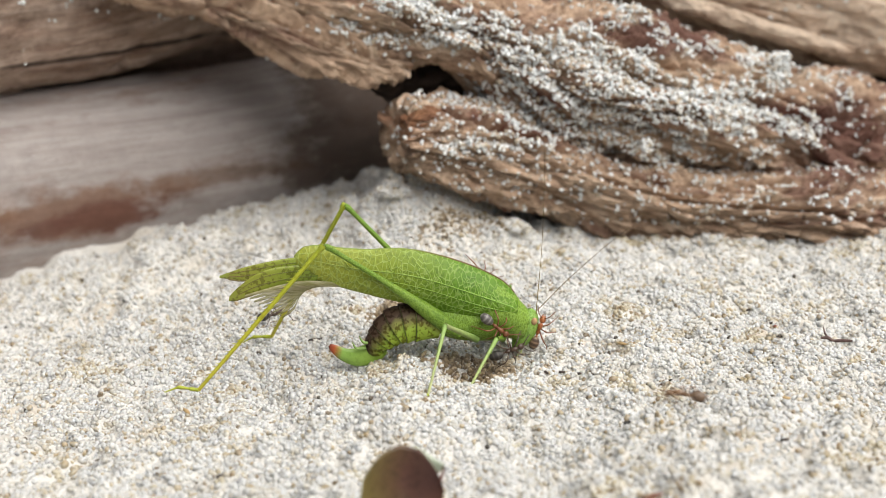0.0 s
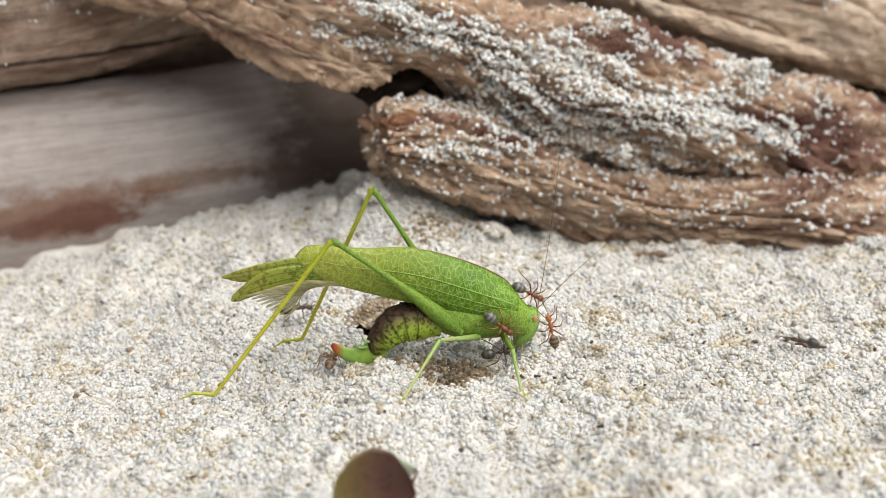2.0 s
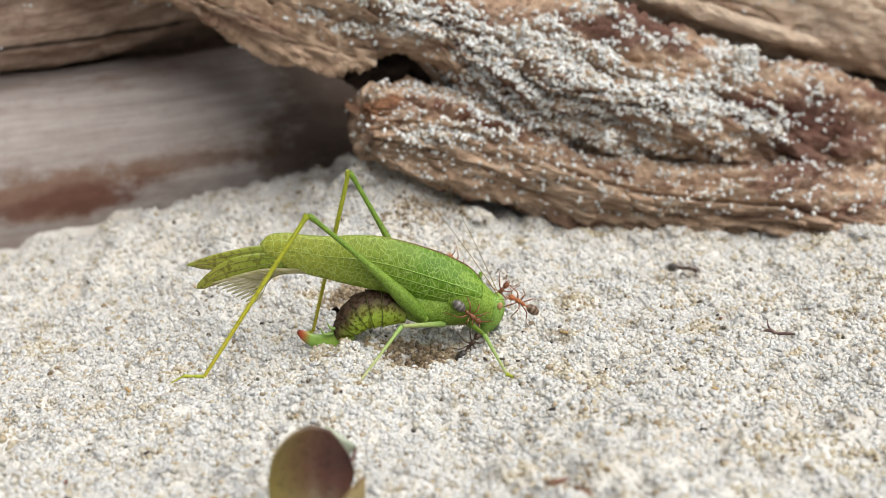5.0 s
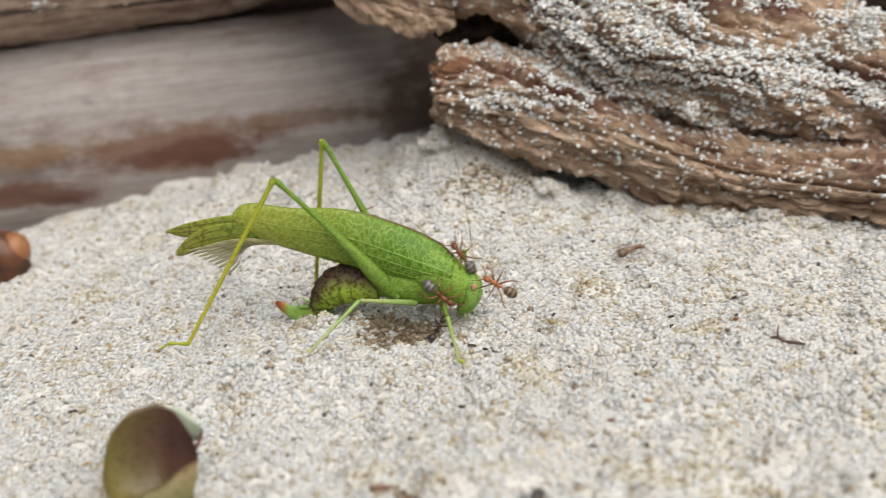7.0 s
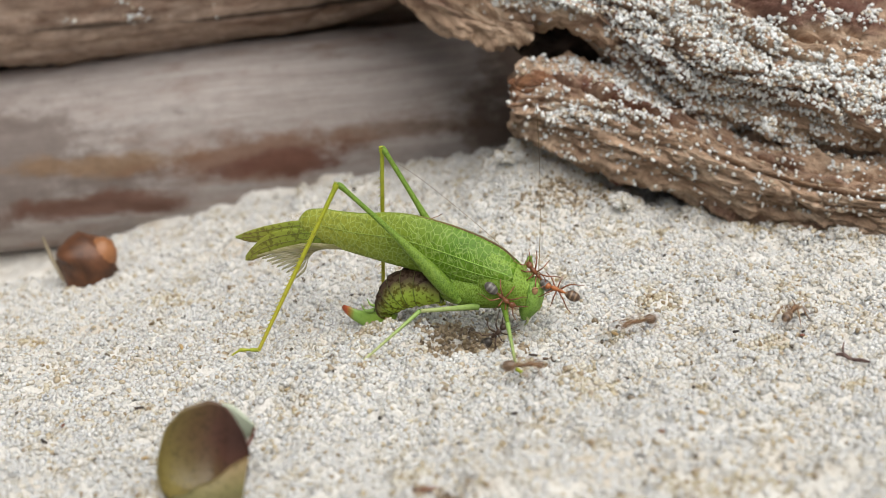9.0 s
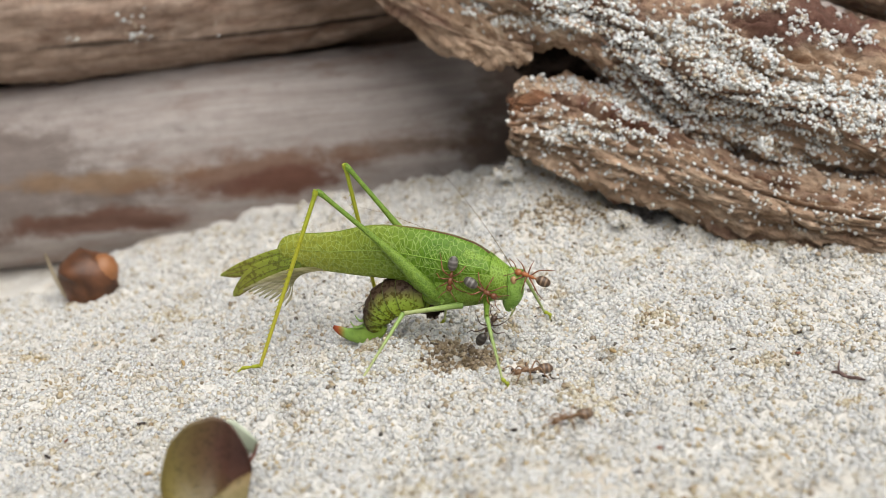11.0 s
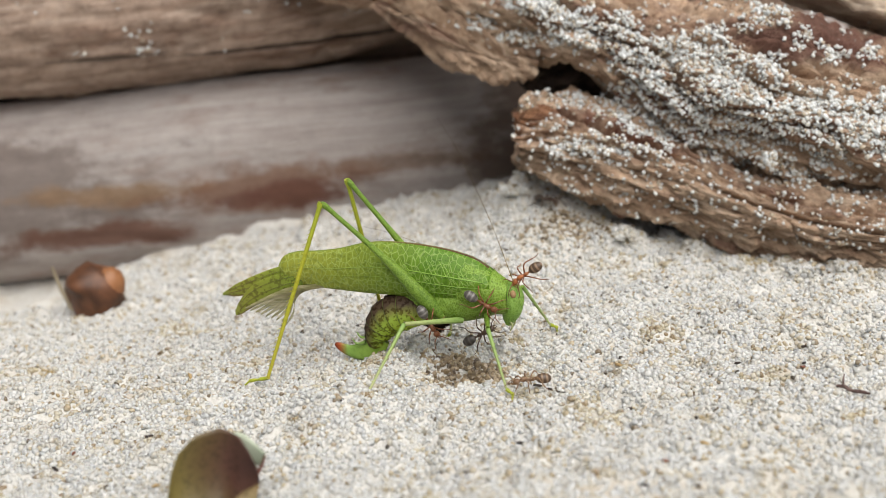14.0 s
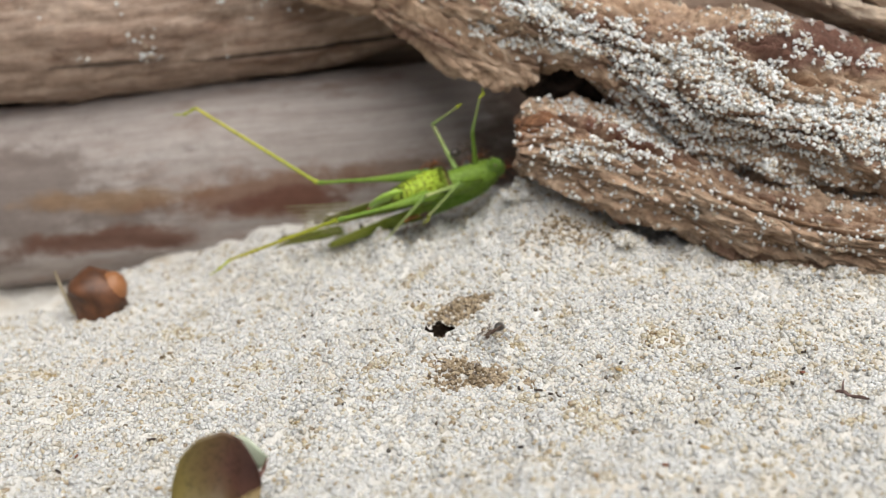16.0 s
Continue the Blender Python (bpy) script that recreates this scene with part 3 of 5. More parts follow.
    crusted("white_crust", branch, 1500, lambda x, z: -0.45 + 1.0 * hump(x, z, 8.9, 3.0, 0.7, 0.4), 15.0, 0.016, 0.034)
    plank = thing("driftwood_plank", "smooth grey driftwood plank with rusty brown stains, half buried in sand", "driftwood")
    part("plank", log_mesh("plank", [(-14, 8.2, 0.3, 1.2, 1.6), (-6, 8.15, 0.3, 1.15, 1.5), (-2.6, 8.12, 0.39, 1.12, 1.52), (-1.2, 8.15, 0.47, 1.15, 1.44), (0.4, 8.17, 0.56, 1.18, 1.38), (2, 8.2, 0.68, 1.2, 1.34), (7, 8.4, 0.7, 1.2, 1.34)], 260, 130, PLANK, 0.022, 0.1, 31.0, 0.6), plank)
    beam = thing("driftwood_beam", "brown weathered driftwood beam resting on the grey plank", "driftwood")
    part("beam", log_mesh("beam", [(-14, 8.3, 3.12, 1.4, 1.2), (-6, 8.25, 3.0, 1.3, 1.18), (-4, 8.25, 3.01, 1.3, 1.18), (-2.6, 8.3, 3.12, 1.3, 1.18), (-1.6, 8.4, 3.16, 1.3, 1.2), (-0.6, 8.6, 3.26, 1.3, 1.2), (0.6, 8.8, 3.48, 1.3, 1.2), (3, 9.0, 3.8, 1.3, 1.2)], 260, 130, UPPER, 0.05, 0.1, 41.0), beam)
    crusted("white_crust", bpy.data.meshes["beam"], 700, lambda x, z: -0.3 + 0.35 * hump(x, z, -4.2, 2.6, 1.2, 0.4), 33.0, 0.014, 0.036)
    stub = thing("driftwood_stub", "dark brown driftwood stub wedged above the plank", "driftwood")
    part("stub", log_mesh("stub", [(-2.7, 7.5, 4.35, 0.5, 0.5), (-1.6, 7.2, 3.9, 0.75, 0.66), (-0.5, 6.95, 3.55, 0.8, 0.66), (0.6, 6.75, 3.42, 0.8, 0.7), (2.0, 6.6, 3.5, 0.8, 0.7)], 160, 120, BARK, 0.1, 0.1, 51.0), stub)
    # added backing: blocks daylight so that the pile's gaps stay dark
    back = thing("gap_blocker_log", "large added log behind the pile that keeps light out of its gaps", "driftwood")
    part("trunk", log_mesh("blocker_trunk", [(-20, 12.2, 2.2, 2.6, 3.6), (-5, 11.8, 2.3, 2.4, 3.6), (5, 11.0, 2.6, 2.4, 3.6), (20, 9.5, 2.6, 2.4, 3.6)], 120, 90, UPPER, 0.12, 0.1, 61.0), back)


# ---- insects ----
def leaf_green(name, low, high, vein, vein_scale, tail=None, line=0.07, deep=0.85):
    m, n, l, b = material(name, 0.48, 0.32)
    big = texture(n, l, 180.0, detail=4)
    base = ramp_on(n, l, big, ((0.3, low), (0.7, high)))
    co = n.new("ShaderNodeTexCoord")
    if tail:
        sep = n.new("ShaderNodeSeparateXYZ")
        l.new(co.outputs["Object"], sep.inputs[0])
        mr = n.new("ShaderNodeMapRange")
        mr.inputs["From Min"].default_value, mr.inputs["From Max"].default_value = -0.1 * C, -1.5 * C
        l.new(sep.outputs[0], mr.inputs["Value"])
        base = blend(n, l, mr.outputs[0], base, tail)
    mp = n.new("ShaderNodeMapping")
    mp.inputs["Scale"].default_value = (1.5, 1.0, 1.0)
    l.new(co.outputs["Object"], mp.inputs["Vector"])
    cell = n.new("ShaderNodeTexVoronoi")
    cell.feature = "DISTANCE_TO_EDGE"
    cell.inputs["Scale"].default_value = vein_scale
    l.new(mp.outputs[0], cell.inputs["Vector"])
    r = ramp(n, ((0.0, (1, 1, 1)), (line, (0, 0, 0))))
    l.new(cell.outputs["Distance"], r.inputs[0])
    core = ramp(n, ((line, (1, 1, 1)), (0.45, (deep, deep, deep * 0.9))))
    l.new(cell.outputs["Distance"], core.inputs[0])
    base = blend(n, l, 1.0, base, core.outputs[0], "MULTIPLY")
    base = blend(n, l, r.outputs[0], base, blend(n, l, 0.36, base, vein))
    fine = texture(n, l, 2600.0, detail=2)
    base = blend(n, l, 0.45, base, ramp_on(n, l, fine, ((0.38, (0.38, 0.46, 0.3)), (0.52, (1, 1, 1)))), "MULTIPLY")
    l.new(base, b.inputs["Base Color"])
    b.inputs["Subsurface Weight"].default_value = 0.15
    b.inputs["Subsurface Radius"].default_value = (0.0006, 0.0008, 0.0003)
    bump(n, l, b, blend(n, l, 0.5, r.outputs[0], fine.outputs[0]), 0.35, 0.0002)
    return m


def along_axis(name, axis, stops, rough=0.4, speck=0.4, centre=None):
    """Colour that runs along one axis of a part (stops in centimetres)."""
    m, n, l, b = material(name, rough, 0.4)
    co = n.new("ShaderNodeTexCoord")
    sep = n.new("ShaderNodeSeparateXYZ")
    l.new(co.outputs["Object"], sep.inputs[0])
    wob = texture(n, l, 900.0, detail=3)
    low, high = stops[0][0], stops[-1][0]
    mr = n.new("ShaderNodeMapRange")
    mr.inputs["From Min"].default_value, mr.inputs["From Max"].default_value = low * C, high * C
    if centre:
        far = n.new("ShaderNodeVectorMath")
        far.operation = "DISTANCE"
        l.new(co.outputs["Object"], far.inputs[0])
        far.inputs[1].default_value = [c * C for c in centre]
        l.new(far.outputs["Value"], mr.inputs["Value"])
    else:
        l.new(sep.outputs[axis], mr.inputs["Value"])
    add = n.new("ShaderNodeMath")
    add.operation = "MULTIPLY_ADD"
    l.new(wob.outputs[0], add.inputs[0])
    add.inputs[1].default_value = 0.12
    l.new(mr.outputs[0], add.inputs[2])
    off = n.new("ShaderNodeMath")
    off.operation = "SUBTRACT"
    l.new(add.outputs[0], off.inputs[0])
    off.inputs[1].default_value = 0.06
    r = ramp(n, [((s - low) / (high - low), c) for s, c in stops])
    l.new(off.outputs[0], r.inputs[0])
    fine = texture(n, l, 2200.0, detail=2)
    l.new(blend(n, l, speck, r.outputs[0], ramp_on(n, l, fine, ((0.4, (0.3, 0.2, 0.08)), (0.5, (1, 1, 1))) if speck > 0.6 else ((0.32, (0.4, 0.42, 0.35)), (0.5, (1, 1, 1)))), "MULTIPLY"), b.inputs["Base Color"])
    bump(n, l, b, fine.outputs[0], 0.3, 0.00015)
    return m


WING = leaf_green("green_wing", (0.075, 0.182, 0.008), (0.135, 0.258, 0.014), (0.46, 0.58, 0.2), 1150.0, (0.3, 0.33, 0.04), 0.1, 0.92)
SKIN = leaf_green("green_skin", (0.14, 0.25, 0.018), (0.23, 0.37, 0.04), (0.38, 0.55, 0.17), 2900.0, None, 0.14, 0.6)
FACE = leaf_green("pale_green_face", (0.16, 0.33, 0.03), (0.25, 0.43, 0.07), (0.42, 0.58, 0.2), 3200.0, None, 0.16, 0.7)
HINDWING = along_axis("olive_hind_wing", 0, ((-2.66, (0.2, 0.13, 0.03)), (-2.6, (0.26, 0.32, 0.05)), (-2.5, (0.24, 0.26, 0.04)), (-2.3, (0.25, 0.27, 0.035)), (-1.9, (0.21, 0.26, 0.03)), (-1.6, (0.18, 0.26, 0.028))), 0.4, 0.62)
RIB = along_axis("dark_olive_rib", 0, ((-2.5, (0.16, 0.11, 0.03)), (-1.6, (0.12, 0.17, 0.02))), 0.5, 0.3)
LEG = leaf_green("green_leg", (0.12, 0.22, 0.02), (0.19, 0.29, 0.035), (0.32, 0.5, 0.1), 3400.0, None, 0.12, 0.8)
SHIN = along_axis("olive_shin", 0, ((0.0, (0.34, 0.39, 0.03)), (1.0, (0.42, 0.41, 0.03)), (2.0, (0.48, 0.44, 0.045))))
PALE_LEG = along_axis("pale_green_leg", 0, ((0.0, (0.24, 0.38, 0.09)), (0.8, (0.4, 0.43, 0.19))))
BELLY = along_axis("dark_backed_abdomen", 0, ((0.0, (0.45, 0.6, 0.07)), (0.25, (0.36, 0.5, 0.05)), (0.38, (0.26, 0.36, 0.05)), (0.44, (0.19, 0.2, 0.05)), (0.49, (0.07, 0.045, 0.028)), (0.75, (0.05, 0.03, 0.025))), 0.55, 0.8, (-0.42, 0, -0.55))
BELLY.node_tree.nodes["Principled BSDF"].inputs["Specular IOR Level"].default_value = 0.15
SEAM = along_axis("dark_ring_seam", 0, ((-1.0, (0.05, 0.045, 0.02)), (-0.3, (0.15, 0.19, 0.04))))
SICKLE = along_axis("green_sickle_with_red_tip", 0, ((-1.32, (0.16, 0.02, 0.012)), (-1.24, (0.4, 0.09, 0.03)), (-1.15, (0.24, 0.4, 0.08)), (-0.7, (0.3, 0.46, 0.06))), 0.3, 0.3)
VEIN = along_axis("pale_green_vein", 0, ((-1.7, (0.32, 0.38, 0.07)), (-0.3, (0.2, 0.33, 0.04)), (0.5, (0.24, 0.42, 0.07))))
EDGE = along_axis("brown_wing_edge", 0, ((-0.8, (0.2, 0.27, 0.035)), (-0.25, (0.16, 0.1, 0.035)), (0.5, (0.12, 0.055, 0.03))))
EYE = along_axis("amber_eye", 2, ((-0.05, (0.4, 0.26, 0.1)), (0.05, (0.46, 0.28, 0.14))), 0.15, 0.3)
HAIR = along_axis("brown_antenna", 0, ((0.0, (0.3, 0.22, 0.08)), (2.0, (0.12, 0.08, 0.05))), 0.5, 0.2)


def clear_wing():
    m, n, l, b = material("clear_wing_fan", 0.3, 0.4)
    t = texture(n, l, 1500.0, stretch=(0.3, 1, 3))
    l.new(ramp_on(n, l, t, ((0.4, (0.28, 0.27, 0.1)), (0.6, (0.48, 0.44, 0.25)))), b.inputs["Base Color"])
    b.inputs["Alpha"].default_value = 0.6
    return m


FAN = clear_wing()

BODY_X, BODY_Y, BODY_Z, HEADING = 0.3133, 0.3459, 0.746, -17.0
# seconds, shift along the heading and upwards (cm), nose-up pitch
BODY = [(0, 0.17, -0.26, -16), (0.5, 0.26, -0.14, -11.5), (1, 0.38, -0.21, -13), (1.5, 0.44, -0.25, -14.2), (2, 0.44, -0.22, -14.9), (2.5, 0.45, -0.235, -15.7), (3, 0.445, -0.255, -15.8), (3.5, 0.468, -0.235, -14.4), (3.7, 0.465, -0.27, -15), (4.7, 0.43, -0.27, -14.5), (5.8, 0.375, -0.27, -13.7), (6.5, 0.33, -0.263, -13.4), (7, 0.295, -0.265, -13.2), (7.5, 0.292, -0.214, -11.9), (8, 0.298, -0.19, -11.2), (8.5, 0.29, -0.187, -11.2), (9, 0.273, -0.21, -11.8), (9.2, 0.265, -0.205, -11.5), (10.3, 0.15, -0.1, -6), (11.3, 0.05, -0.01, -1.2), (12, 0.04, 0.008, -0.4), (12.5, 0.014, -0.005, -0.4), (13, 0.02, -0.045, -1.2), (14, 0.0, -0.05, -1.2), (14.5, -0.012, -0.03, -0.6), (15, -0.02, -0.06, -1), (15.5, -0.075, -0.006, -0.2), (15.6, -0.15, 0.1, -3)]
LEAP = [(15.7, (-0.2, 2.0, 1.9), (0.78, -0.1, -0.6), (0.5, 0.1, 0.8)), (15.74, (0.1, 3.4, 1.7), (0.9, -0.1, -0.3), (0.1, 0.9, 0.4)), (15.8, (0.42, 5.0, 0.72), (0.96, 0.05, 0.27), (0.05, 0.8, -0.58)), (15.9, (0.44, 5.02, 0.68), (0.96, 0.05, 0.27), (0.05, 0.8, -0.58)), (16, (0.45, 5.02, 0.66), (0.96, 0.05, 0.27), (0.05, 0.8, -0.58))]


def framed(place, ahead, up):
    """A pose with x along ahead and z as near to up as it can be."""
    x = Vector(ahead).normalized()
    y = Vector(up).cross(x).normalized()
    z = x.cross(y)
    m = Matrix((x, y, z)).transposed().to_4x4()
    m.translation = Vector(place) * C
    return m


def body_poses():
    rows = []
    a = radians(HEADING)
    for t, go, rise, pitch in BODY:
        rows.append((t, pose((BODY_X + go * math.cos(a)) * C, (BODY_Y + go * math.sin(a)) * C, (BODY_Z + rise) * C, 0, -pitch, HEADING)))
    return rows + [(t, framed(p, ahead, up)) for t, p, ahead, up in LEAP]


def shell(stations, side, thick=0.006, nu=70, nv=18):
    """A folded wing: stations of x, top, bottom, bulge; side -1 or 1."""
    s = smooth_rows([(r[0], *r) for r in stations], nu)[:, 1:]
    k = np.linspace(0, 1, nv)[None]
    z = s[:, 1:2] + (s[:, 2:3] - s[:, 1:2]) * k
    y = 0.004 + s[:, 3:4] * (np.sin(np.pi * np.clip(k * 0.86 + 0.02, 0, 1)) ** 0.75)
    x = s[:, 0:1] + 0 * k
    outer = np.stack([x, side * y, z], -1).reshape(-1, 3)
    inner = np.stack([x, side * (y - thick), z], -1).reshape(-1, 3)
    f = grid_faces(nu, nv)
    n = len(outer)
    faces = [*(f if side < 0 else f[:, ::-1]), *((f[:, ::-1] if side < 0 else f) + n)]
    edge = [*range(nv), *range(2 * nv - 1, nu * nv, nv), *range(nu * nv - 2, (nu - 1) * nv - 1, -1), *range((nu - 2) * nv, 0, -nv)]
    for a, b in zip(edge, edge[1:] + edge[:1]):
        faces.append([a, b, b + n, a + n])
    return np.concatenate([outer, inner]), faces


def segment(length, radii, nu=26, nv=10, bow=0.0, spines=0, spine=0.03):
    pts = [(length * f, 0, bow * math.sin(math.pi * f), r) for f, r in radii]
    pieces = [limb(pts, nu, nv)]
    for k in range(spines):
        x = length * (0.15 + 0.8 * k / spines)
        side = 1 if k % 2 else -1
        pieces.append(limb([(x, 0, 0.01, 0.006), (x + spine * 0.5, side * 0.012, 0.016 + spine * 0.5, 0.004), (x + spine, side * 0.018, 0.016 + spine, 0.001)], 4, 4))
    return joined(*pieces)


def mesh_of(name, shape, mat):
    return mesh_from(name, shape[0], shape[1], mat)


# name, hip in the body, thigh and shin length, foot length, way of the knee
LEGS = {
    "near_hind": ((0.02, -0.13, -0.24), 1.8, 2.02, 0.3, (-0.4, 0.0, 0.92)),
    "far_hind": ((0.02, 0.13, -0.24), 1.8, 2.02, 0.3, (-0.58, 0.0, 0.8)),
    "near_middle": ((0.22, -0.12, -0.26), 0.72, 0.86, 0.12, (-0.53, 0.0, 0.85)),
    "far_middle": ((0.22, 0.12, -0.26), 0.72, 0.86, 0.12, (-0.2, 0.5, 0.6)),
    "near_front": ((0.5, -0.12, -0.2), 0.5, 0.66, 0.12, (-0.1, -0.45, 0.82)),
    "far_front": ((0.5, 0.12, -0.2), 0.5, 0.66, 0.12, (0.21, 0.49, 0.85)),
}
# seconds and where the foot stands (cm, in the world)
FEET = {
    "near_hind": [(0, -2.31, 0.88, -0.05), (0.5, -2.25, 0.78, -0.05), (1.5, -2.01, 0.56, -0.05), (2.5, -1.92, 0.62, -0.05), (3.7, -1.83, 0.58, -0.05), (5.8, -1.73, 0.3, -0.05), (9, -1.67, 0.15, -0.05), (15.6, -1.66, 0.19, -0.05)],
    "far_hind": [(0, -1.16, 1.9, -0.05), (1.2, -1.12, 1.6, -0.05), (1.5, -1.08, 1.3, -0.05), (1.9, -0.8, 1.3, 0.1), (2.4, -0.43, 1.3, -0.05), (3.7, -0.35, 1.05, -0.05), (15.6, -0.35, 1.05, -0.05)],
    "near_middle": [(0, -0.42, -0.74, 0.1), (3.7, -0.41, -0.74, 0.1), (9, -0.53, -0.78, 0.1), (15.6, -0.53, -0.78, 0.1)],
    "far_middle": [(0, 0.35, 0.9, 0.0), (15.6, 0.35, 0.9, 0.0)],
    "near_front": [(0, 0.1, -0.61, 0.0), (0.6, 0.1, -0.61, 0.0), (1.3, 0.58, -1.4, 0.0), (2.6, 0.65, -1.4, 0.0), (3.5, 0.98, -0.95, 0.0), (3.7, 0.95, -1.1, 0.0), (5.8, 1.0, -1.45, 0.0), (7.0, 1.01, -1.4, 0.0), (9.2, 1.0, -1.2, 0.0), (11.3, 0.87, -0.78, 0), (15.6, 0.87, -0.78, 0)],
    "far_front": [(0, 1.3, 0.6, 0.0), (9.2, 1.35, 0.7, 0.0), (11.3, 1.48, 0.85, 0.02), (15.6, 1.48, 0.85, 0.02)],
}
# where the feet are held in the body's own space during the leap
FLUNG = {"near_hind": (-2.92, -2.18, -0.79), "far_hind": (-3.2, -0.05, -0.25), "near_middle": (0.55, -0.62, -1.1), "far_middle": (-1.0, 0.5, -0.3), "near_front": (0.86, -0.6, -1.18), "far_front": (-0.35, 0.42, -0.35)}
FLUNG_KNEE = {"near_hind": (-0.3, 0.34, 0.28), "far_hind": (0, 0.3, -1), "near_middle": (-0.25, -0.53, 0.28), "far_middle": (0, 0, -1), "near_front": (-0.1, -0.21, 0.1), "far_front": (0, 0, -1)}


def between(rows, t):
    times = [r[0] for r in rows]
    return [float(np.interp(t, times, [r[k] for r in rows])) for k in (1, 2, 3)]


def bent_leg(hip, foot, thigh, shin, hint):
    """The knee of a two-part leg, and the foot that it can reach."""
    hip, foot = Vector(hip), Vector(foot)
    way = foot - hip
    far = min(max(way.length, abs(thigh - shin) + 0.02), thigh + shin - 0.02)
    way.normalize()
    a = (thigh * thigh - shin * shin + far * far) / (2 * far)
    h = math.sqrt(max(thigh * thigh - a * a, 0.0))
    side = Vector(hint)
    side = (side - side.dot(way) * way).normalized()
    return hip + way * a + side * h, hip + way * far


def katydid():
    body = thing("katydid", "bright green katydid bush cricket with folded leaf-like wings, standing on sand", "insect")
    wing = [(-1.88, 0.26, 0.22, 0.02), (-1.84, 0.33, 0.14, 0.05), (-1.71, 0.4, 0.075, 0.07), (-1.43, 0.43, 0.03, 0.085), (-1.14, 0.467, 0.005, 0.1), (-0.9, 0.527, -0.01, 0.12), (-0.66, 0.558, -0.018, 0.145), (-0.39, 0.553, -0.03, 0.17), (-0.09, 0.52, -0.06, 0.195), (0.21, 0.456, -0.06, 0.21), (0.42, 0.375, -0.02, 0.21), (0.56, 0.27, 0.06, 0.19)]
    wings = [part("folded_wing", mesh_of("folded_wing", shell(wing, side), WING), body, "leaf-green wing with a net of pale veins") for side in (-1, 1)]
    table = smooth_rows([(r[0], *r) for r in wing], 60)[:, 1:]
    for side, fore in zip((-1, 1), wings):
        def on_wing(x, share):
            top, low, w = (float(np.interp(x, table[:, 0], table[:, c])) for c in (1, 2, 3))
            return x, side * (0.006 + w * math.sin(math.pi * (share * 0.86 + 0.02)) ** 0.75), top + (low - top) * share

        for share, first, last, thick in ((0.42, -1.7, 0.5, 0.008), (0.6, -1.4, 0.45, 0.005), (0.78, -1.0, 0.3, 0.004)):
            line = [(*on_wing(x, share), thick * (0.5 + 0.5 * (x - first) / (last - first))) for x in np.linspace(first, last, 10)]
            part("wing_vein", mesh_of("wing_vein", limb(line, 40, 6), VEIN), fore)
        twigs = []
        for x in np.arange(-1.5, 0.42, 0.085):
            for a, b, lean in ((0.42, 0.16, 0.1), (0.43, 0.6, -0.06), (0.62, 0.88, 0.1)):
                if rng.random() < 0.3 + 0.3 * (x < -0.5):
                    continue
                q = x + rng.uniform(-0.05, 0.05)
                b = a + (b - a) * rng.uniform(0.5, 1.1)
                twigs.append(limb([(*on_wing(q - lean * f, a + (b - a) * f + 0.02 * math.sin(7 * f + 9 * x)), 0.0045 - 0.002 * f) for f in (0, 0.25, 0.5, 0.75, 1)], 8, 4))
        part("vein_net", mesh_of("vein_net", joined(*twigs), VEIN), fore, "fine pale side veins of the wing")
    crest = [(x, 0.0, float(np.interp(x, table[:, 0], table[:, 1])) - 0.004, 0.013) for x in np.linspace(-1.75, 0.52, 16)]
    part("wing_edge", mesh_of("wing_edge", limb(crest, 60, 8), EDGE), body, "brown upper edge of the closed wings")
    upper_lobe = [(-1.6, -0.02, 0.2, 0.02, 0.1), (-1.9, -0.03, 0.14, 0.018, 0.1), (-2.15, -0.045, 0.05, 0.014, 0.1), (-2.36, -0.055, -0.025, 0.01, 0.08), (-2.5, -0.05, -0.07, 0.007, 0.04), (-2.59, -0.03, -0.105, 0.003, 0.012)]
    lower_lobe = [(-1.6, -0.045, 0.13, 0.02, 0.1), (-1.85, -0.055, 0.06, 0.018, 0.115), (-2.08, -0.065, -0.03, 0.015, 0.13), (-2.25, -0.07, -0.13, 0.012, 0.12), (-2.38, -0.06, -0.25, 0.009, 0.08), (-2.45, -0.05, -0.315, 0.004, 0.03)]
    for rows in (upper_lobe, lower_lobe):
        lobe = part("hind_wing", mesh_of("hind_wing", tube(rows, 40, 14), HINDWING), body, "olive green tip of a hind wing with brown dots")
        for share, thick in ((-0.93, 0.008), (-0.2, 0.005), (0.45, 0.004)):
            line = [(x, y - w * math.sqrt(1 - share * share) - 0.001, z + h * share, thick) for x, y, z, w, h in rows[:-1]]
            part("wing_rib", mesh_of("wing_rib", limb(line, 24, 5), RIB), lobe, "dark olive rib")
    folds = []
    for k in range(9):
        f = k / 8
        strip = tube([(-1.35 - 0.03 * k, -0.05 + 0.008 * k, 0.05 - 0.03 * f, 0.003, 0.03), (-1.72, -0.08 + 0.008 * k, 0.0 - 0.12 * f, 0.0035, 0.04), (-2.0 + 0.03 * k, -0.095 + 0.01 * k, -0.1 - 0.2 * f, 0.003, 0.034), (-2.3 + 0.055 * k, -0.1 + 0.012 * k, -0.24 - 0.2 * f, 0.002, 0.012)], 14, 6)
        folds.append(part("wing_fold", mesh_of("wing_fold", strip, FAN), body, "thin clear pleat of the hind wing"))
    thorax = tube([(-0.42, 0, -0.06, 0.08, 0.1), (-0.25, 0, -0.12, 0.14, 0.16), (0.0, 0, -0.12, 0.17, 0.215), (0.3, 0, -0.07, 0.185, 0.23), (0.55, 0, -0.04, 0.17, 0.19), (0.66, 0, -0.05, 0.1, 0.12)], 30, 20)
    part("thorax", mesh_of("thorax", thorax, SKIN), body)
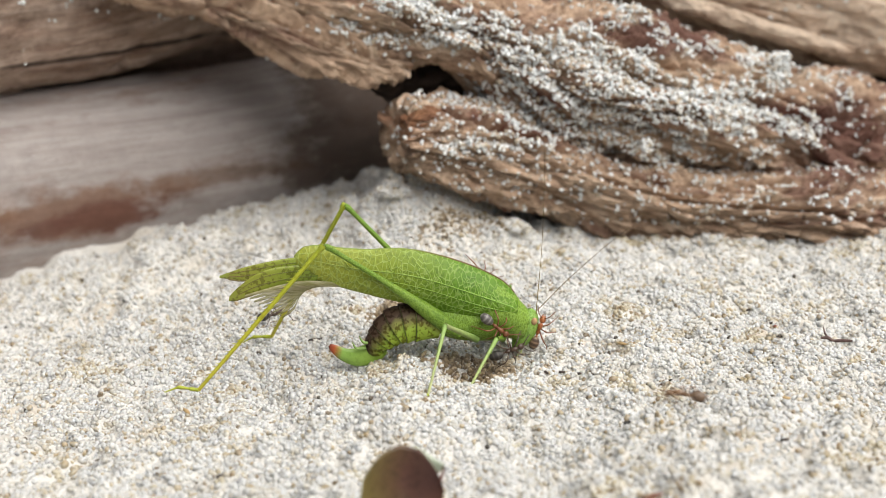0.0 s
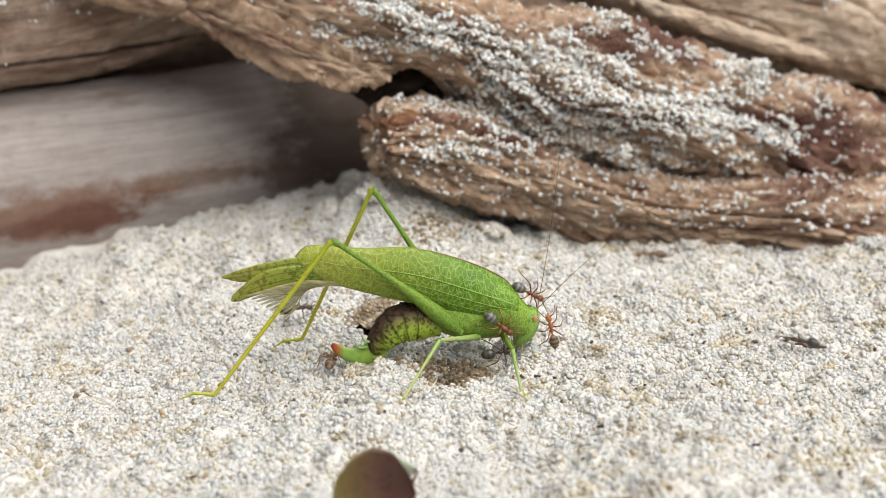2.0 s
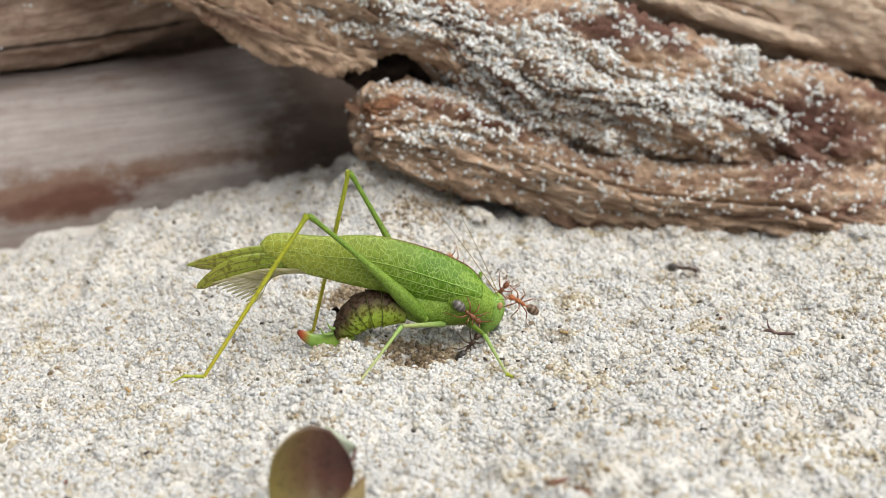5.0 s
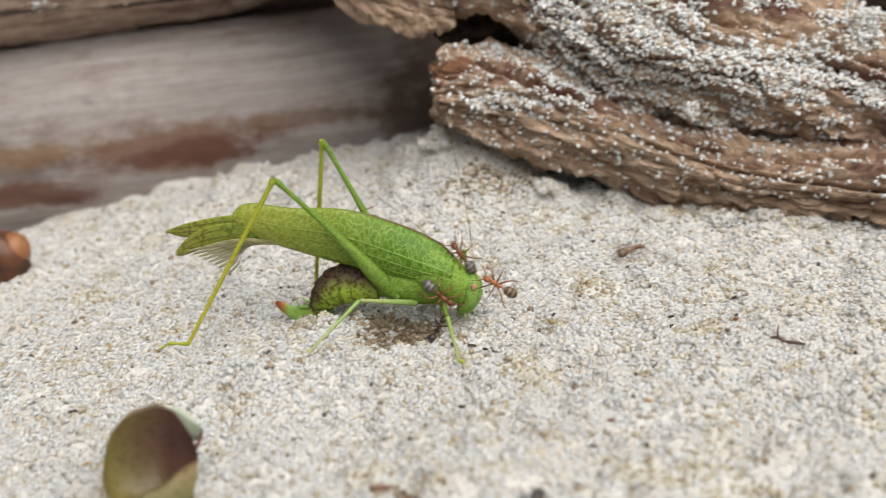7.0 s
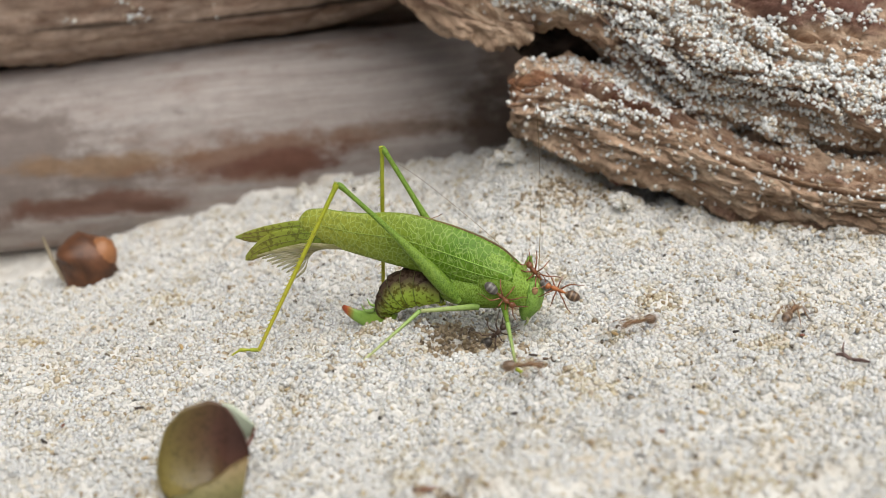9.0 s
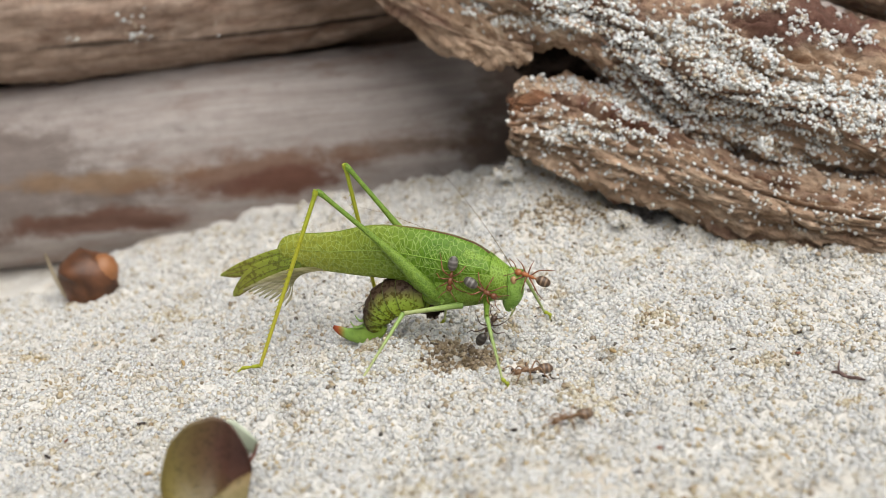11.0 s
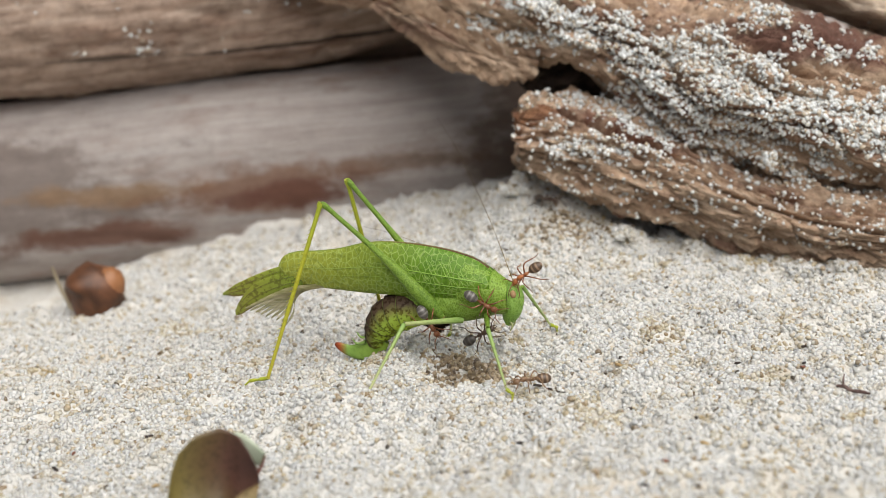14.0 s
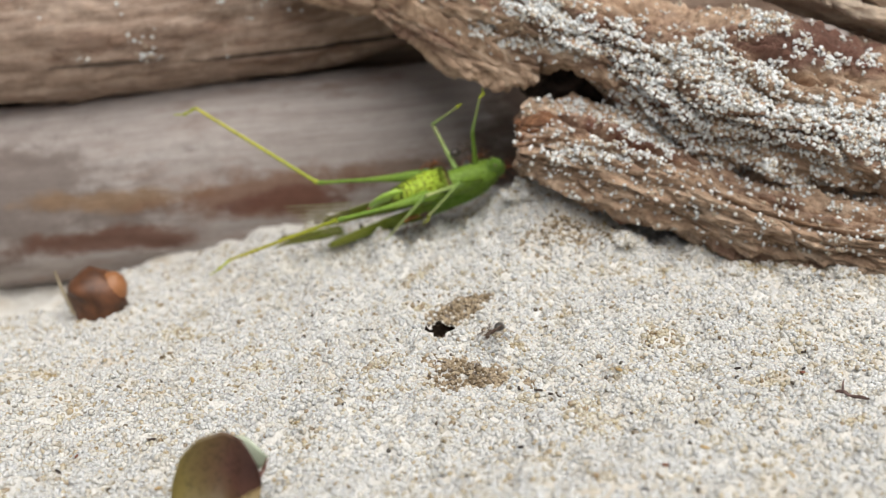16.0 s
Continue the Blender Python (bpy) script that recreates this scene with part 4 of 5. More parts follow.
    saddle = tube([(0.2, 0, 0.14, 0.2, 0.27), (0.34, 0, 0.1, 0.215, 0.29), (0.5, 0, 0.05, 0.21, 0.26), (0.63, 0, 0.0, 0.185, 0.21), (0.73, 0, -0.03, 0.15, 0.17)], 26, 24, 0.9)
    part("pronotum", mesh_of("pronotum", saddle, SKIN), body, "green saddle-shaped neck shield")
    head = part("head", mesh_of("head", limb([(0.735, 0, 0.15, 0.02), (0.75, 0, 0.1, 0.09), (0.76, 0, -0.02, 0.125), (0.75, 0, -0.15, 0.115), (0.72, 0, -0.26, 0.08), (0.7, 0, -0.34, 0.03)], 22, 18), FACE), body)
    for side in (-1, 1):
        v, f = ball(2)
        part("eye", mesh_from("eye", v * (0.034, 0.022, 0.045) + (0.795, side * 0.11, 0.05), f, EYE), head, "amber oval eye")
        part("palp", mesh_of("palp", limb([(0.73, side * 0.05, -0.26, 0.014), (0.76, side * 0.06, -0.33, 0.012), (0.73, side * 0.05, -0.39, 0.008)], 8, 6), PALE_LEG), head, "pale mouth feeler")
    n = 60
    spine = smooth_rows([(0, -0.2, -0.2, 0.17), (1, -0.46, -0.23, 0.205), (2, -0.65, -0.31, 0.2), (3, -0.76, -0.45, 0.165), (4, -0.81, -0.57, 0.12), (5, -0.78, -0.66, 0.07)], n)[:, 1:]
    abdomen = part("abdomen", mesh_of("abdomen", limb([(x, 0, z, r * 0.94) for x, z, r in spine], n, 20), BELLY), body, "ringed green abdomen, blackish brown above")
    for k in range(8):
        piece = spine[4 + 7 * k : 4 + 7 * k + 9 if k < 7 else n]
        grow = np.linspace(0.965, 1.07, len(piece))
        rows = [(x, 0, z, r * g) for (x, z, r), g in zip(piece, grow)]
        rows.append((*rows[-1][:3], rows[-1][3] * 0.9))
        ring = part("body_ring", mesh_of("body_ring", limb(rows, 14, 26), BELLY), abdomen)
        if k < 7:
            x, _, z, r = rows[-2]
            q = rows[-3]
            hem = [(x, 0, z, r * 0.98), (x + 0.004 * (x - q[0]) / 0.03, 0, z + 0.004 * (z - q[2]) / 0.03, r * 1.012), (x + 0.25 * (x - q[0]), 0, z + 0.25 * (z - q[2]), r * 0.985)]
            part("ring_seam", mesh_of("ring_seam", limb(hem, 5, 26), SEAM), abdomen, "dark seam between body rings")
    v, f = limb([(-0.74, 0, -0.56, 0.1), (-0.83, 0, -0.66, 0.125), (-0.97, 0, -0.735, 0.11), (-1.12, 0, -0.735, 0.075), (-1.24, 0, -0.69, 0.05), (-1.3, 0, -0.655, 0.022)], 30, 14)
    part("ovipositor", mesh_from("ovipositor", v * (1, 0.4, 1), f, SICKLE), abdomen, "sickle-shaped green egg-laying blade with a red tip")
    for x, z in ((-0.86, -0.52), (-0.92, -0.6)):
        part("cercus", mesh_of("cercus", limb([(x, -0.05, z, 0.022), (x - 0.1, -0.06, z - 0.02, 0.015), (x - 0.16, -0.05, z + 0.04, 0.004)], 8, 6), PALE_LEG), abdomen, "short pale tail bristle")
    joints = {}
    for name, (hip, thigh, shin, foot, hint) in LEGS.items():
        hind = "hind" in name
        if hind:
            upper = segment(thigh, ((0, 0.05), (0.1, 0.085), (0.22, 0.088), (0.38, 0.06), (0.6, 0.032), (0.9, 0.026), (0.97, 0.034), (1, 0.02)), 40, 12, 0.03)
            lower = segment(shin, ((0, 0.036), (0.025, 0.036), (0.07, 0.025), (0.5, 0.024), (0.95, 0.02), (1, 0.024)), 36, 8, 0.0, 30, 0.032)
            skins = (LEG, SHIN)
        else:
            upper = segment(thigh, ((0, 0.04), (0.2, 0.034), (0.8, 0.024), (1, 0.025)), 18, 8)
            lower = segment(shin, ((0, 0.026), (0.15, 0.022), (0.5, 0.017), (1, 0.013)), 18, 8, 0.0, 8, 0.014)
            skins = (PALE_LEG if "middle" in name else LEG, PALE_LEG)
        kind = name.split("_")[1]
        a = part(kind + "_thigh", mesh_of(kind + "_thigh", upper, skins[0]), body)
        b = part(kind + "_shin", mesh_of(kind + "_shin", lower, skins[1]), body)
        claw = joined(limb([(0, 0, 0, 0.022), (foot * 0.3, 0, 0.01, 0.02), (foot * 0.35, 0, 0.012, 0.013), (foot * 0.65, 0, 0.02, 0.022), (foot * 0.75, 0, 0.014, 0.012), (foot, 0, -0.02, 0.01)], 16, 8), limb([(foot, 0, -0.02, 0.008), (foot + 0.05, 0.02, -0.04, 0.002)], 4, 4), limb([(foot, 0, -0.02, 0.008), (foot + 0.05, -0.02, -0.04, 0.002)], 4, 4))
        c = part(kind + "_foot", mesh_of(kind + "_foot", claw, SHIN), b)
        c.matrix_basis = Matrix.Translation((shin * C, 0, 0)) @ pose(0, 0, 0, 0, -55 if hind else -20, 0)
        joints[name] = (a, b)
    feelers = []
    for side in (-1, 1):
        hair = part("antenna", mesh_of("antenna", limb([(0, 0, 0, 0.009), (0.12, 0, 0.0, 0.005), (0.9, 0, 0.04, 0.0028), (1.8, 0, 0.03, 0.0022), (2.3, 0, -0.03, 0.001)], 30, 6), HAIR), body, "long hair-thin brown antenna")
        feelers.append(hair)
    return body, joints, feelers, abdomen, wings, folds


# ---- ants ----
def glossy(name, low, high, rough=0.3):
    m, n, l, b = material(name, rough, 0.5)
    t = texture(n, l, 1800.0, detail=3)
    l.new(ramp_on(n, l, t, ((0.35, low), (0.65, high))), b.inputs["Base Color"])
    bump(n, l, b, t.outputs[0], 0.2, 0.0001)
    return m


def banded_gaster(name, dark, pale):
    m, n, l, b = material(name, 0.32, 0.5)
    co = n.new("ShaderNodeTexCoord")
    w = n.new("ShaderNodeTexWave")
    w.bands_direction = "X"
    w.inputs["Scale"].default_value, w.inputs["Distortion"].default_value = 620.0, 0.4
    l.new(co.outputs["Object"], w.inputs["Vector"])
    l.new(ramp_on(n, l, w, ((0.45, dark), (0.9, pale))), b.inputs["Base Color"])
    return m


RUST = glossy("rust_red_ant", (0.13, 0.045, 0.02), (0.27, 0.1, 0.04))
ORANGE = glossy("orange_red_ant", (0.3, 0.09, 0.03), (0.46, 0.17, 0.05))
UMBER = glossy("dark_brown_ant", (0.05, 0.03, 0.02), (0.1, 0.06, 0.04))
TAN = glossy("tan_brown_ant", (0.13, 0.07, 0.035), (0.28, 0.16, 0.08))
GASTER = banded_gaster("grey_banded_gaster", (0.09, 0.08, 0.072), (0.2, 0.185, 0.17))
TAN_GASTER = banded_gaster("tan_gaster", (0.09, 0.055, 0.035), (0.24, 0.16, 0.1))
DARK_GASTER = banded_gaster("black_gaster", (0.035, 0.03, 0.026), (0.08, 0.07, 0.06))


def oval(at, radii, turn=0.0, fine=2):
    v, f = ball(fine)
    v = v * radii
    c, d = math.cos(radians(turn)), math.sin(radians(turn))
    return np.stack([v[:, 0] * c - v[:, 2] * d, v[:, 1], v[:, 0] * d + v[:, 2] * c], 1) + at, f


def ant(label, skin, tail, legs):
    a = thing("ant", label, "ant", "ants on the sand")
    part("head", mesh_of("head", joined(oval((0.135, 0, 0.07), (0.042, 0.036, 0.03), -25), limb([(0.16, 0.018, 0.055, 0.008), (0.195, 0.008, 0.045, 0.003)], 5, 5), limb([(0.16, -0.018, 0.055, 0.008), (0.195, -0.008, 0.045, 0.003)], 5, 5)), skin), a)
    part("thorax", mesh_of("thorax", limb([(0.1, 0, 0.078, 0.012), (0.075, 0, 0.085, 0.026), (0.04, 0, 0.085, 0.024), (0.015, 0, 0.074, 0.016), (-0.02, 0, 0.075, 0.02), (-0.05, 0, 0.066, 0.008), (-0.062, 0, 0.075, 0.014), (-0.078, 0, 0.066, 0.008)], 30, 10), skin), a)
    part("gaster", mesh_of("gaster", oval((-0.145, 0, 0.072), (0.082, 0.055, 0.054), 8, 3), tail), a, "rounded banded abdomen")
    for side in (-1, 1):
        for x, reach, out, lift in ((0.06, 0.12, 0.13, 0.1), (0.03, 0.0, 0.17, 0.12), (0.0, -0.17, 0.15, 0.13)):
            pts = [(x, side * 0.015, 0.068, 0.009), (x + reach * 0.4, side * out * 0.55, lift, 0.0075), (x + reach * 0.75, side * out * 0.85, 0.045, 0.0055), (x + reach, side * out, 0.004, 0.004), (x + reach * 1.25, side * out * 1.12, 0.003, 0.003)]
            part("leg", mesh_of("leg", limb(pts, 14, 6), legs), a)
        part("antenna", mesh_of("antenna", limb([(0.16, side * 0.015, 0.085, 0.006), (0.2, side * 0.06, 0.115, 0.005), (0.27, side * 0.1, 0.08, 0.0035)], 10, 5), legs), a)
    return a


# ground ants: seconds, x, y (cm)
TRAILS = [
    (0, [(0, -0.97, 2.3), (0.6, -0.95, 2.3), (1.5, -0.74, 1.99), (2.2, -0.29, 2.22), (2.6, -0.05, 1.83), (3.0, -0.09, 1.82), (3.7, -0.2, 1.9), (4.4, 1.6, 2.3), (5.2, 4.6, -0.5), (5.6, 4.2, -3.0), (5.8, 3.31, -3.76), (6.0, 2.77, -4.0), (6.2, 2.71, -3.9), (6.4, 2.42, -3.75), (6.6, 1.98, -3.83), (6.8, 1.67, -3.9), (7.3, 0.6, -5.2), (16, 0.3, -6.5)]),
    (2, [(0, 7.5, -1.2), (1.2, 5.74, -0.09), (1.4, 5.59, 0.6), (1.6, 5.1, 1.0), (1.8, 4.7, 1.58), (2.0, 4.4, 2.0), (2.3, 3.59, 2.2), (2.6, 2.75, 2.0), (3.0, 1.9, 1.5), (3.5, 1.35, 1.2), (6.3, 1.5, 1.1), (6.6, 2.36, 0.98), (6.8, 2.96, 1.0), (7.0, 3.32, 1.29), (7.2, 3.7, 1.4), (7.4, 4.5, 1.05), (7.6, 4.95, 0.9), (7.8, 4.95, 0.75), (8.0, 4.64, 0.16), (8.3, 4.25, -0.42), (8.6, 3.58, -0.45), (8.9, 2.7, -0.42), (9.0, 2.29, -0.5), (9.2, 1.6, -0.8), (11.3, 1.16, -0.9), (12.5, 1.1, -0.84), (14.5, 1.12, -0.76), (15.6, 1.18, -0.78), (15.75, 0.8, 2.5), (15.85, 0.3, 5.7), (16, 0.3, 5.7)]),
    (2, [(0, 1.57, -2.24), (0.2, 1.06, -1.67), (0.4, 0.65, -0.89), (0.6, 0.4, -0.4), (0.9, 0.31, -0.22, -0.4), (6.9, 0.31, -0.22, -0.4), (7.2, 0.36, -0.4), (7.4, 0.4, -0.8), (7.6, 0.42, -1.41), (7.8, 0.83, -2.16), (8.0, 1.42, -3.0), (8.3, 2.24, -2.68), (8.6, 2.7, -1.85), (8.9, 3.7, -0.85), (9.2, 4.16, 0.63), (9.9, 6.0, 1.2), (11, 9.0, 0.5), (16, 10, 0.5)]),
    (2, [(0, 0.31, -0.22, -0.6), (8.3, 0.31, -0.22, -0.6), (8.5, 0.42, -0.42), (8.75, 0.72, -0.9), (8.9, 0.81, -1.39), (9.0, 1.06, -1.4), (9.2, 1.75, -1.53), (10.2, 2.0, -2.0), (11.3, 0.71, -2.4), (11.8, -0.78, -2.12), (12.1, -1.13, -2.12), (12.4, -1.22, -2.04), (12.7, -1.75, -1.8), (13.0, -2.13, -2.1), (13.3, -2.44, -2.5), (13.6, -2.95, -2.7), (14.3, -6, -2.9), (16, -8, -3)]),
    (2, [(0, 0.21, 1.68, -0.7), (1.2, 0.21, 1.68, -0.7), (1.4, 0.3, 0.9), (1.6, -0.16, 0.18), (1.8, -0.71, 0.61), (2.0, -0.62, 0.7), (2.2, -0.59, 0.83), (2.4, -0.49, 0.95), (2.6, -0.34, 1.16), (2.9, -0.1, 1.5), (3.3, 0.21, 1.68, -0.5), (16, 0.21, 1.68, -0.5)]),
    (0, [(0, 6.0, -3.5), (1.6, 5.4, -2.9), (1.8, 4.22, -2.29), (2.0, 4.0, -1.43), (2.3, 2.99, -0.53), (2.6, 2.27, 0.3), (2.9, 1.5, 0.7), (3.4, 0.6, 1.3), (3.6, 0.35, 1.5), (3.9, 0.22, 1.64, -0.4), (16, 0.22, 1.64, -0.4)]),
    (0, [(0, 0.21, 1.68, -0.55), (10.4, 0.21, 1.68, -0.55), (10.7, 0.05, 1.62), (11.1, -0.6, 1.5), (11.3, -1.02, 1.55), (11.5, -1.58, 2.27), (11.8, -2.84, 4.11), (12.1, -3.0, 4.85), (12.4, -2.28, 5.14), (12.7, -1.31, 4.99), (13.0, -0.52, 5.07), (13.3, 0.31, 5.2), (13.6, 1.0, 4.47), (14.5, 2.2, 3.4), (15.2, 2.2, 3.1), (15.5, 1.89, 2.89), (15.6, 1.64, 2.4), (15.7, 1.4, 1.98), (15.8, 1.12, 1.6), (15.9, 1.04, 1.12), (16, 0.82, 0.76)]),
]
# ants that cling to the katydid: seconds, head and tail end in its own space (cm), outward way
CLINGING = [
    (1, [(0, (0.52, -0.24, -0.12), (0.19, -0.24, 0.05)), (7, (0.62, -0.24, -0.13), (0.32, -0.24, 0.04)), (12.5, (0.62, -0.24, -0.08), (0.36, -0.24, 0.07)), (16, (0.62, -0.24, -0.08), (0.36, -0.24, 0.07))], (0, -1, 0.1)),
    (3, [(0, (0.9, -0.06, 0.11), (0.87, -0.06, -0.25)), (1.5, (0.94, -0.06, 0.09), (1.07, -0.06, -0.26)), (2.6, (0.94, -0.06, 0.1), (1.15, -0.06, -0.18)), (3.5, (0.86, -0.06, 0.11), (1.26, -0.06, 0.0)), (5.8, (0.87, -0.06, 0.19), (1.21, -0.06, 0.04)), (9.2, (0.89, -0.06, 0.11), (1.22, -0.06, 0.05)), (11.3, (0.83, -0.06, 0.13), (1.1, -0.06, 0.03)), (12.5, (0.83, -0.06, 0.12), (1.02, -0.06, 0.3)), (14.5, (0.78, -0.06, 0.16), (1.1, -0.06, 0.38)), (16, (0.78, -0.06, 0.16), (1.1, -0.06, 0.38))], (-0.2, -0.75, 0.6)),
    (0, [(0, (0.66, -0.3, -0.19), (0.42, -0.3, -0.34)), (1.5, (0.6, -0.3, -0.26), (0.3, -0.3, -0.34)), (3.5, (0.62, -0.3, -0.28), (0.32, -0.3, -0.49)), (5.8, (0.57, -0.3, -0.24), (0.5, -0.3, -0.58)), (9.2, (0.57, -0.3, -0.32), (0.37, -0.3, -0.6)), (12.5, (0.68, -0.3, -0.26), (0.51, -0.3, -0.59)), (14.5, (0.62, -0.3, -0.24), (0.22, -0.3, -0.4)), (16, (0.62, -0.3, -0.24), (0.22, -0.3, -0.4))], (0.1, -1, 0.2)),
    (1, [(0, (0.3, 0.28, 0.3), (0.0, 0.28, 0.36)), (1.2, (0.5, 0.2, 0.34), (0.2, 0.2, 0.42)), (1.7, (0.76, 0.02, 0.29), (0.46, 0.02, 0.36)), (2.2, (0.89, 0.0, 0.22), (0.6, 0.0, 0.32)), (3.6, (0.86, -0.1, 0.11), (0.56, -0.1, 0.18)), (5.0, (0.88, 0.2, 0.2), (0.75, 0.24, -0.05)), (6.15, (0.88, 0.2, 0.2), (0.75, 0.24, -0.05)), (6.3, (0.62, 0.06, 0.36), (0.85, 0.06, 0.2)), (6.5, (0.53, 0.00, 0.55), (0.79, 0.00, 0.43)), (6.8, (0.48, 0.00, 0.47), (0.66, 0.00, 0.26)), (7, (0.5, 0.0, 0.43), (0.74, 0.0, 0.2)), (9.2, (0.7, -0.03, 0.28), (0.92, -0.03, 0.08)), (10.3, (0.4, -0.2, 0.15), (0.5, -0.2, 0.4)), (11.4, (-0.05, -0.25, -0.15), (0.0, -0.25, 0.2)), (12.4, (-0.05, -0.26, -0.24), (-0.15, -0.26, 0.05)), (14.5, (-0.02, -0.24, -0.43), (-0.19, -0.24, -0.18)), (16, (-0.02, -0.24, -0.43), (-0.19, -0.24, -0.18))], (0.1, -1, 0.25)),
    (3, [(0, (-0.2, 0.25, 0.1), (0.1, 0.25, 0.1)), (4.6, (-0.2, 0.25, 0.1), (0.1, 0.25, 0.1)), (5.2, (0.3, 0.18, 0.5), (0.4, 0.18, 0.2)), (5.8, (0.15, -0.10, 0.73), (0.37, -0.10, 0.43)), (6.0, (-0.11, -0.20, 0.52), (0.19, -0.20, 0.31)), (6.2, (0.04, -0.10, 0.87), (0.19, -0.10, 0.59)), (6.4, (-0.13, 0.02, 0.7), (0.01, 0.02, 0.58)), (6.7, (-0.7, 0.2, 0.35), (-0.4, 0.2, 0.45)), (16, (-0.7, 0.2, 0.1), (-0.4, 0.2, 0.15))], (0.1, -0.9, 0.5)),
]


def ants():
    kinds = [ant("dark brown ant with long thin legs", UMBER, DARK_GASTER, UMBER), ant("rust-red ant with a grey banded abdomen", RUST, GASTER, RUST), ant("tan brown ant running over the sand", TAN, TAN_GASTER, TAN), ant("orange-red ant biting the katydid", ORANGE, TAN_GASTER, RUST)]
    used, made = set(), []
    for kind, *_ in TRAILS + CLINGING:
        if kind in used:
            made.append(copy_thing(kinds[kind], Matrix()))
        else:
            made.append(kinds[kind])
            used.add(kind)
    return made


def trail_rows(points):
    """Poses along a trail, nose first; it turns less than 80 degrees from row to row."""
    rows, heading = [], None
    for k, (t, x, y, *sunk) in enumerate(points):
        bx, by = points[min(k + 1, len(points) - 1)][1:3]
        ax, ay = points[max(k - 1, 0)][1:3]
        if math.hypot(bx - ax, by - ay) > 0.15:
            want = math.degrees(math.atan2(by - ay, bx - ax))
            heading = want if heading is None else heading + max(-80, min(80, (want - heading + 180) % 360 - 180))
        heading = heading or 0.0
        top = max(float(sand_height(x + a, y + b)) for a in (-0.12, 0, 0.12) for b in (-0.12, 0, 0.12))
        rows.append((t, pose(x * C, y * C, (top + 0.04 + sum(sunk)) * C, 0, 0, heading)))
    return rows


def body_at(poses, t):
    for (a, m), (b, n) in zip(poses, poses[1:]):
        if a <= t <= b:
            return m.lerp(n, (t - a) / (b - a))
    return poses[-1][1]


def cling_rows(points, out, poses):
    rows = []
    for t in sorted({p[0] for p in points} | {p[0] for p in poses}):
        k = [p[0] for p in points]
        head, tail = (Vector([float(np.interp(t, k, [p[n][c] for p in points])) for c in range(3)]) for n in (1, 2))
        local = framed((head + tail) / 2, head - tail, out) @ Matrix.Translation((0.01 * C, 0, -0.06 * C))
        rows.append((t, body_at(poses, t) @ local))
    return rows


# ---- small things on the sand ----
def dry_leaf():
    leaf = thing("dry_leaf", "curled olive and purple-brown dry leaf standing half buried in sand", "leaf")
    m = along_axis("dry_leaf", 0, ((0.0, (0.05, 0.02, 0.017)), (0.26, (0.085, 0.037, 0.025)), (0.44, (0.1, 0.062, 0.024)), (0.7, (0.17, 0.135, 0.038))), 0.42, 0.6, (0.3, -0.15, 0.5))
    way = np.radians(np.linspace(32, 225, 64))[:, None]
    base = float(sand_height(-1.74, -3.2))
    rise = np.interp(np.degrees(way), (15, 40, 65, 90, 120, 150, 180, 220, 260, 300, 330, 345), (0.2, 0.58, 0.8, 0.85, 0.83, 0.7, 0.46, 0.27, 0.21, 0.24, 0.3, 0.3)) - base
    rise = np.maximum(rise, 0.1)
    up = np.linspace(0.0, 1, 24)[None]
    reach = np.sin(up * np.pi / 2) ** 0.8
    x = 0.38 * np.cos(way) * reach + 0.04 * up * np.sin(way)
    y = -0.33 + (0.27 + 0.02 * np.sin(way * 5)) * np.sin(way) * reach
    z = 0.08 + (rise - 0.08) * up**1.5
    outer = np.stack([x, y, z], -1).reshape(-1, 3)
    f = grid_faces(64, 24)
    k = len(outer)
    blade = np.concatenate([outer, (outer - (0, -0.33, 0)) * (1.03, 1.03, 1) + (0, -0.33, -0.008)])
    hem = [[a + 23, a + 47, a + 47 + k, a + 23 + k] for a in range(0, 63 * 24, 24)]
    part("blade", mesh_from("blade", blade, [*f, *(f[:, ::-1] + k), *hem], m), leaf)
    pale, n2, l2, b2 = material("pale_leaf_back", 0.6, 0.3)
    l2.new(ramp_on(n2, l2, texture(n2, l2, 400.0), ((0.3, (0.36, 0.42, 0.3)), (0.7, (0.55, 0.6, 0.47)))), b2.inputs["Base Color"])
    flap = tube([(0.08, 0.03, 0.68, 0.008, 0.03), (0.2, 0.03, 0.58, 0.01, 0.13), (0.31, 0.0, 0.51, 0.01, 0.11), (0.4, -0.06, 0.53, 0.006, 0.015)], 14, 10)
    part("folded_edge", mesh_of("folded_edge", flap, pale), leaf, "pale grey-green turned-over leaf edge")
    rim = limb([(0.4, -0.08, 0.54, 0.008), (0.37, -0.09, 0.46, 0.014), (0.32, -0.12, 0.38, 0.016), (0.28, -0.18, 0.26, 0.014)], 14, 6)
    part("red_edge", mesh_of("red_edge", rim, glossy("red_brown_leaf_edge", (0.1, 0.03, 0.02), (0.2, 0.07, 0.04), 0.5)), leaf, "red-brown dry leaf edge")
    u, v = np.meshgrid(np.linspace(0, 1, 30), np.linspace(0, 1, 12), indexing="ij")
    x = (-0.34 + 0.74 * u) * (1 - v) + (-0.26 + 0.56 * u) * v
    y = -0.46 + 0.1 * u * (1 - v) - 0.16 * np.sin(np.pi * u) * (1 - 0.5 * v) - 0.07 * np.sin(np.pi * v)
    z = (0.1 + 0.36 * u**0.8 + 0.012 * np.sin(17 * u)) * (1 - v) - 0.02
    lobe = np.stack([x, y, z], -1).reshape(-1, 3)
    f, k = grid_faces(30, 12), len(lobe)
    hem = [[a, a + 12, a + 12 + k, a + k] for a in range(0, 29 * 12, 12)]
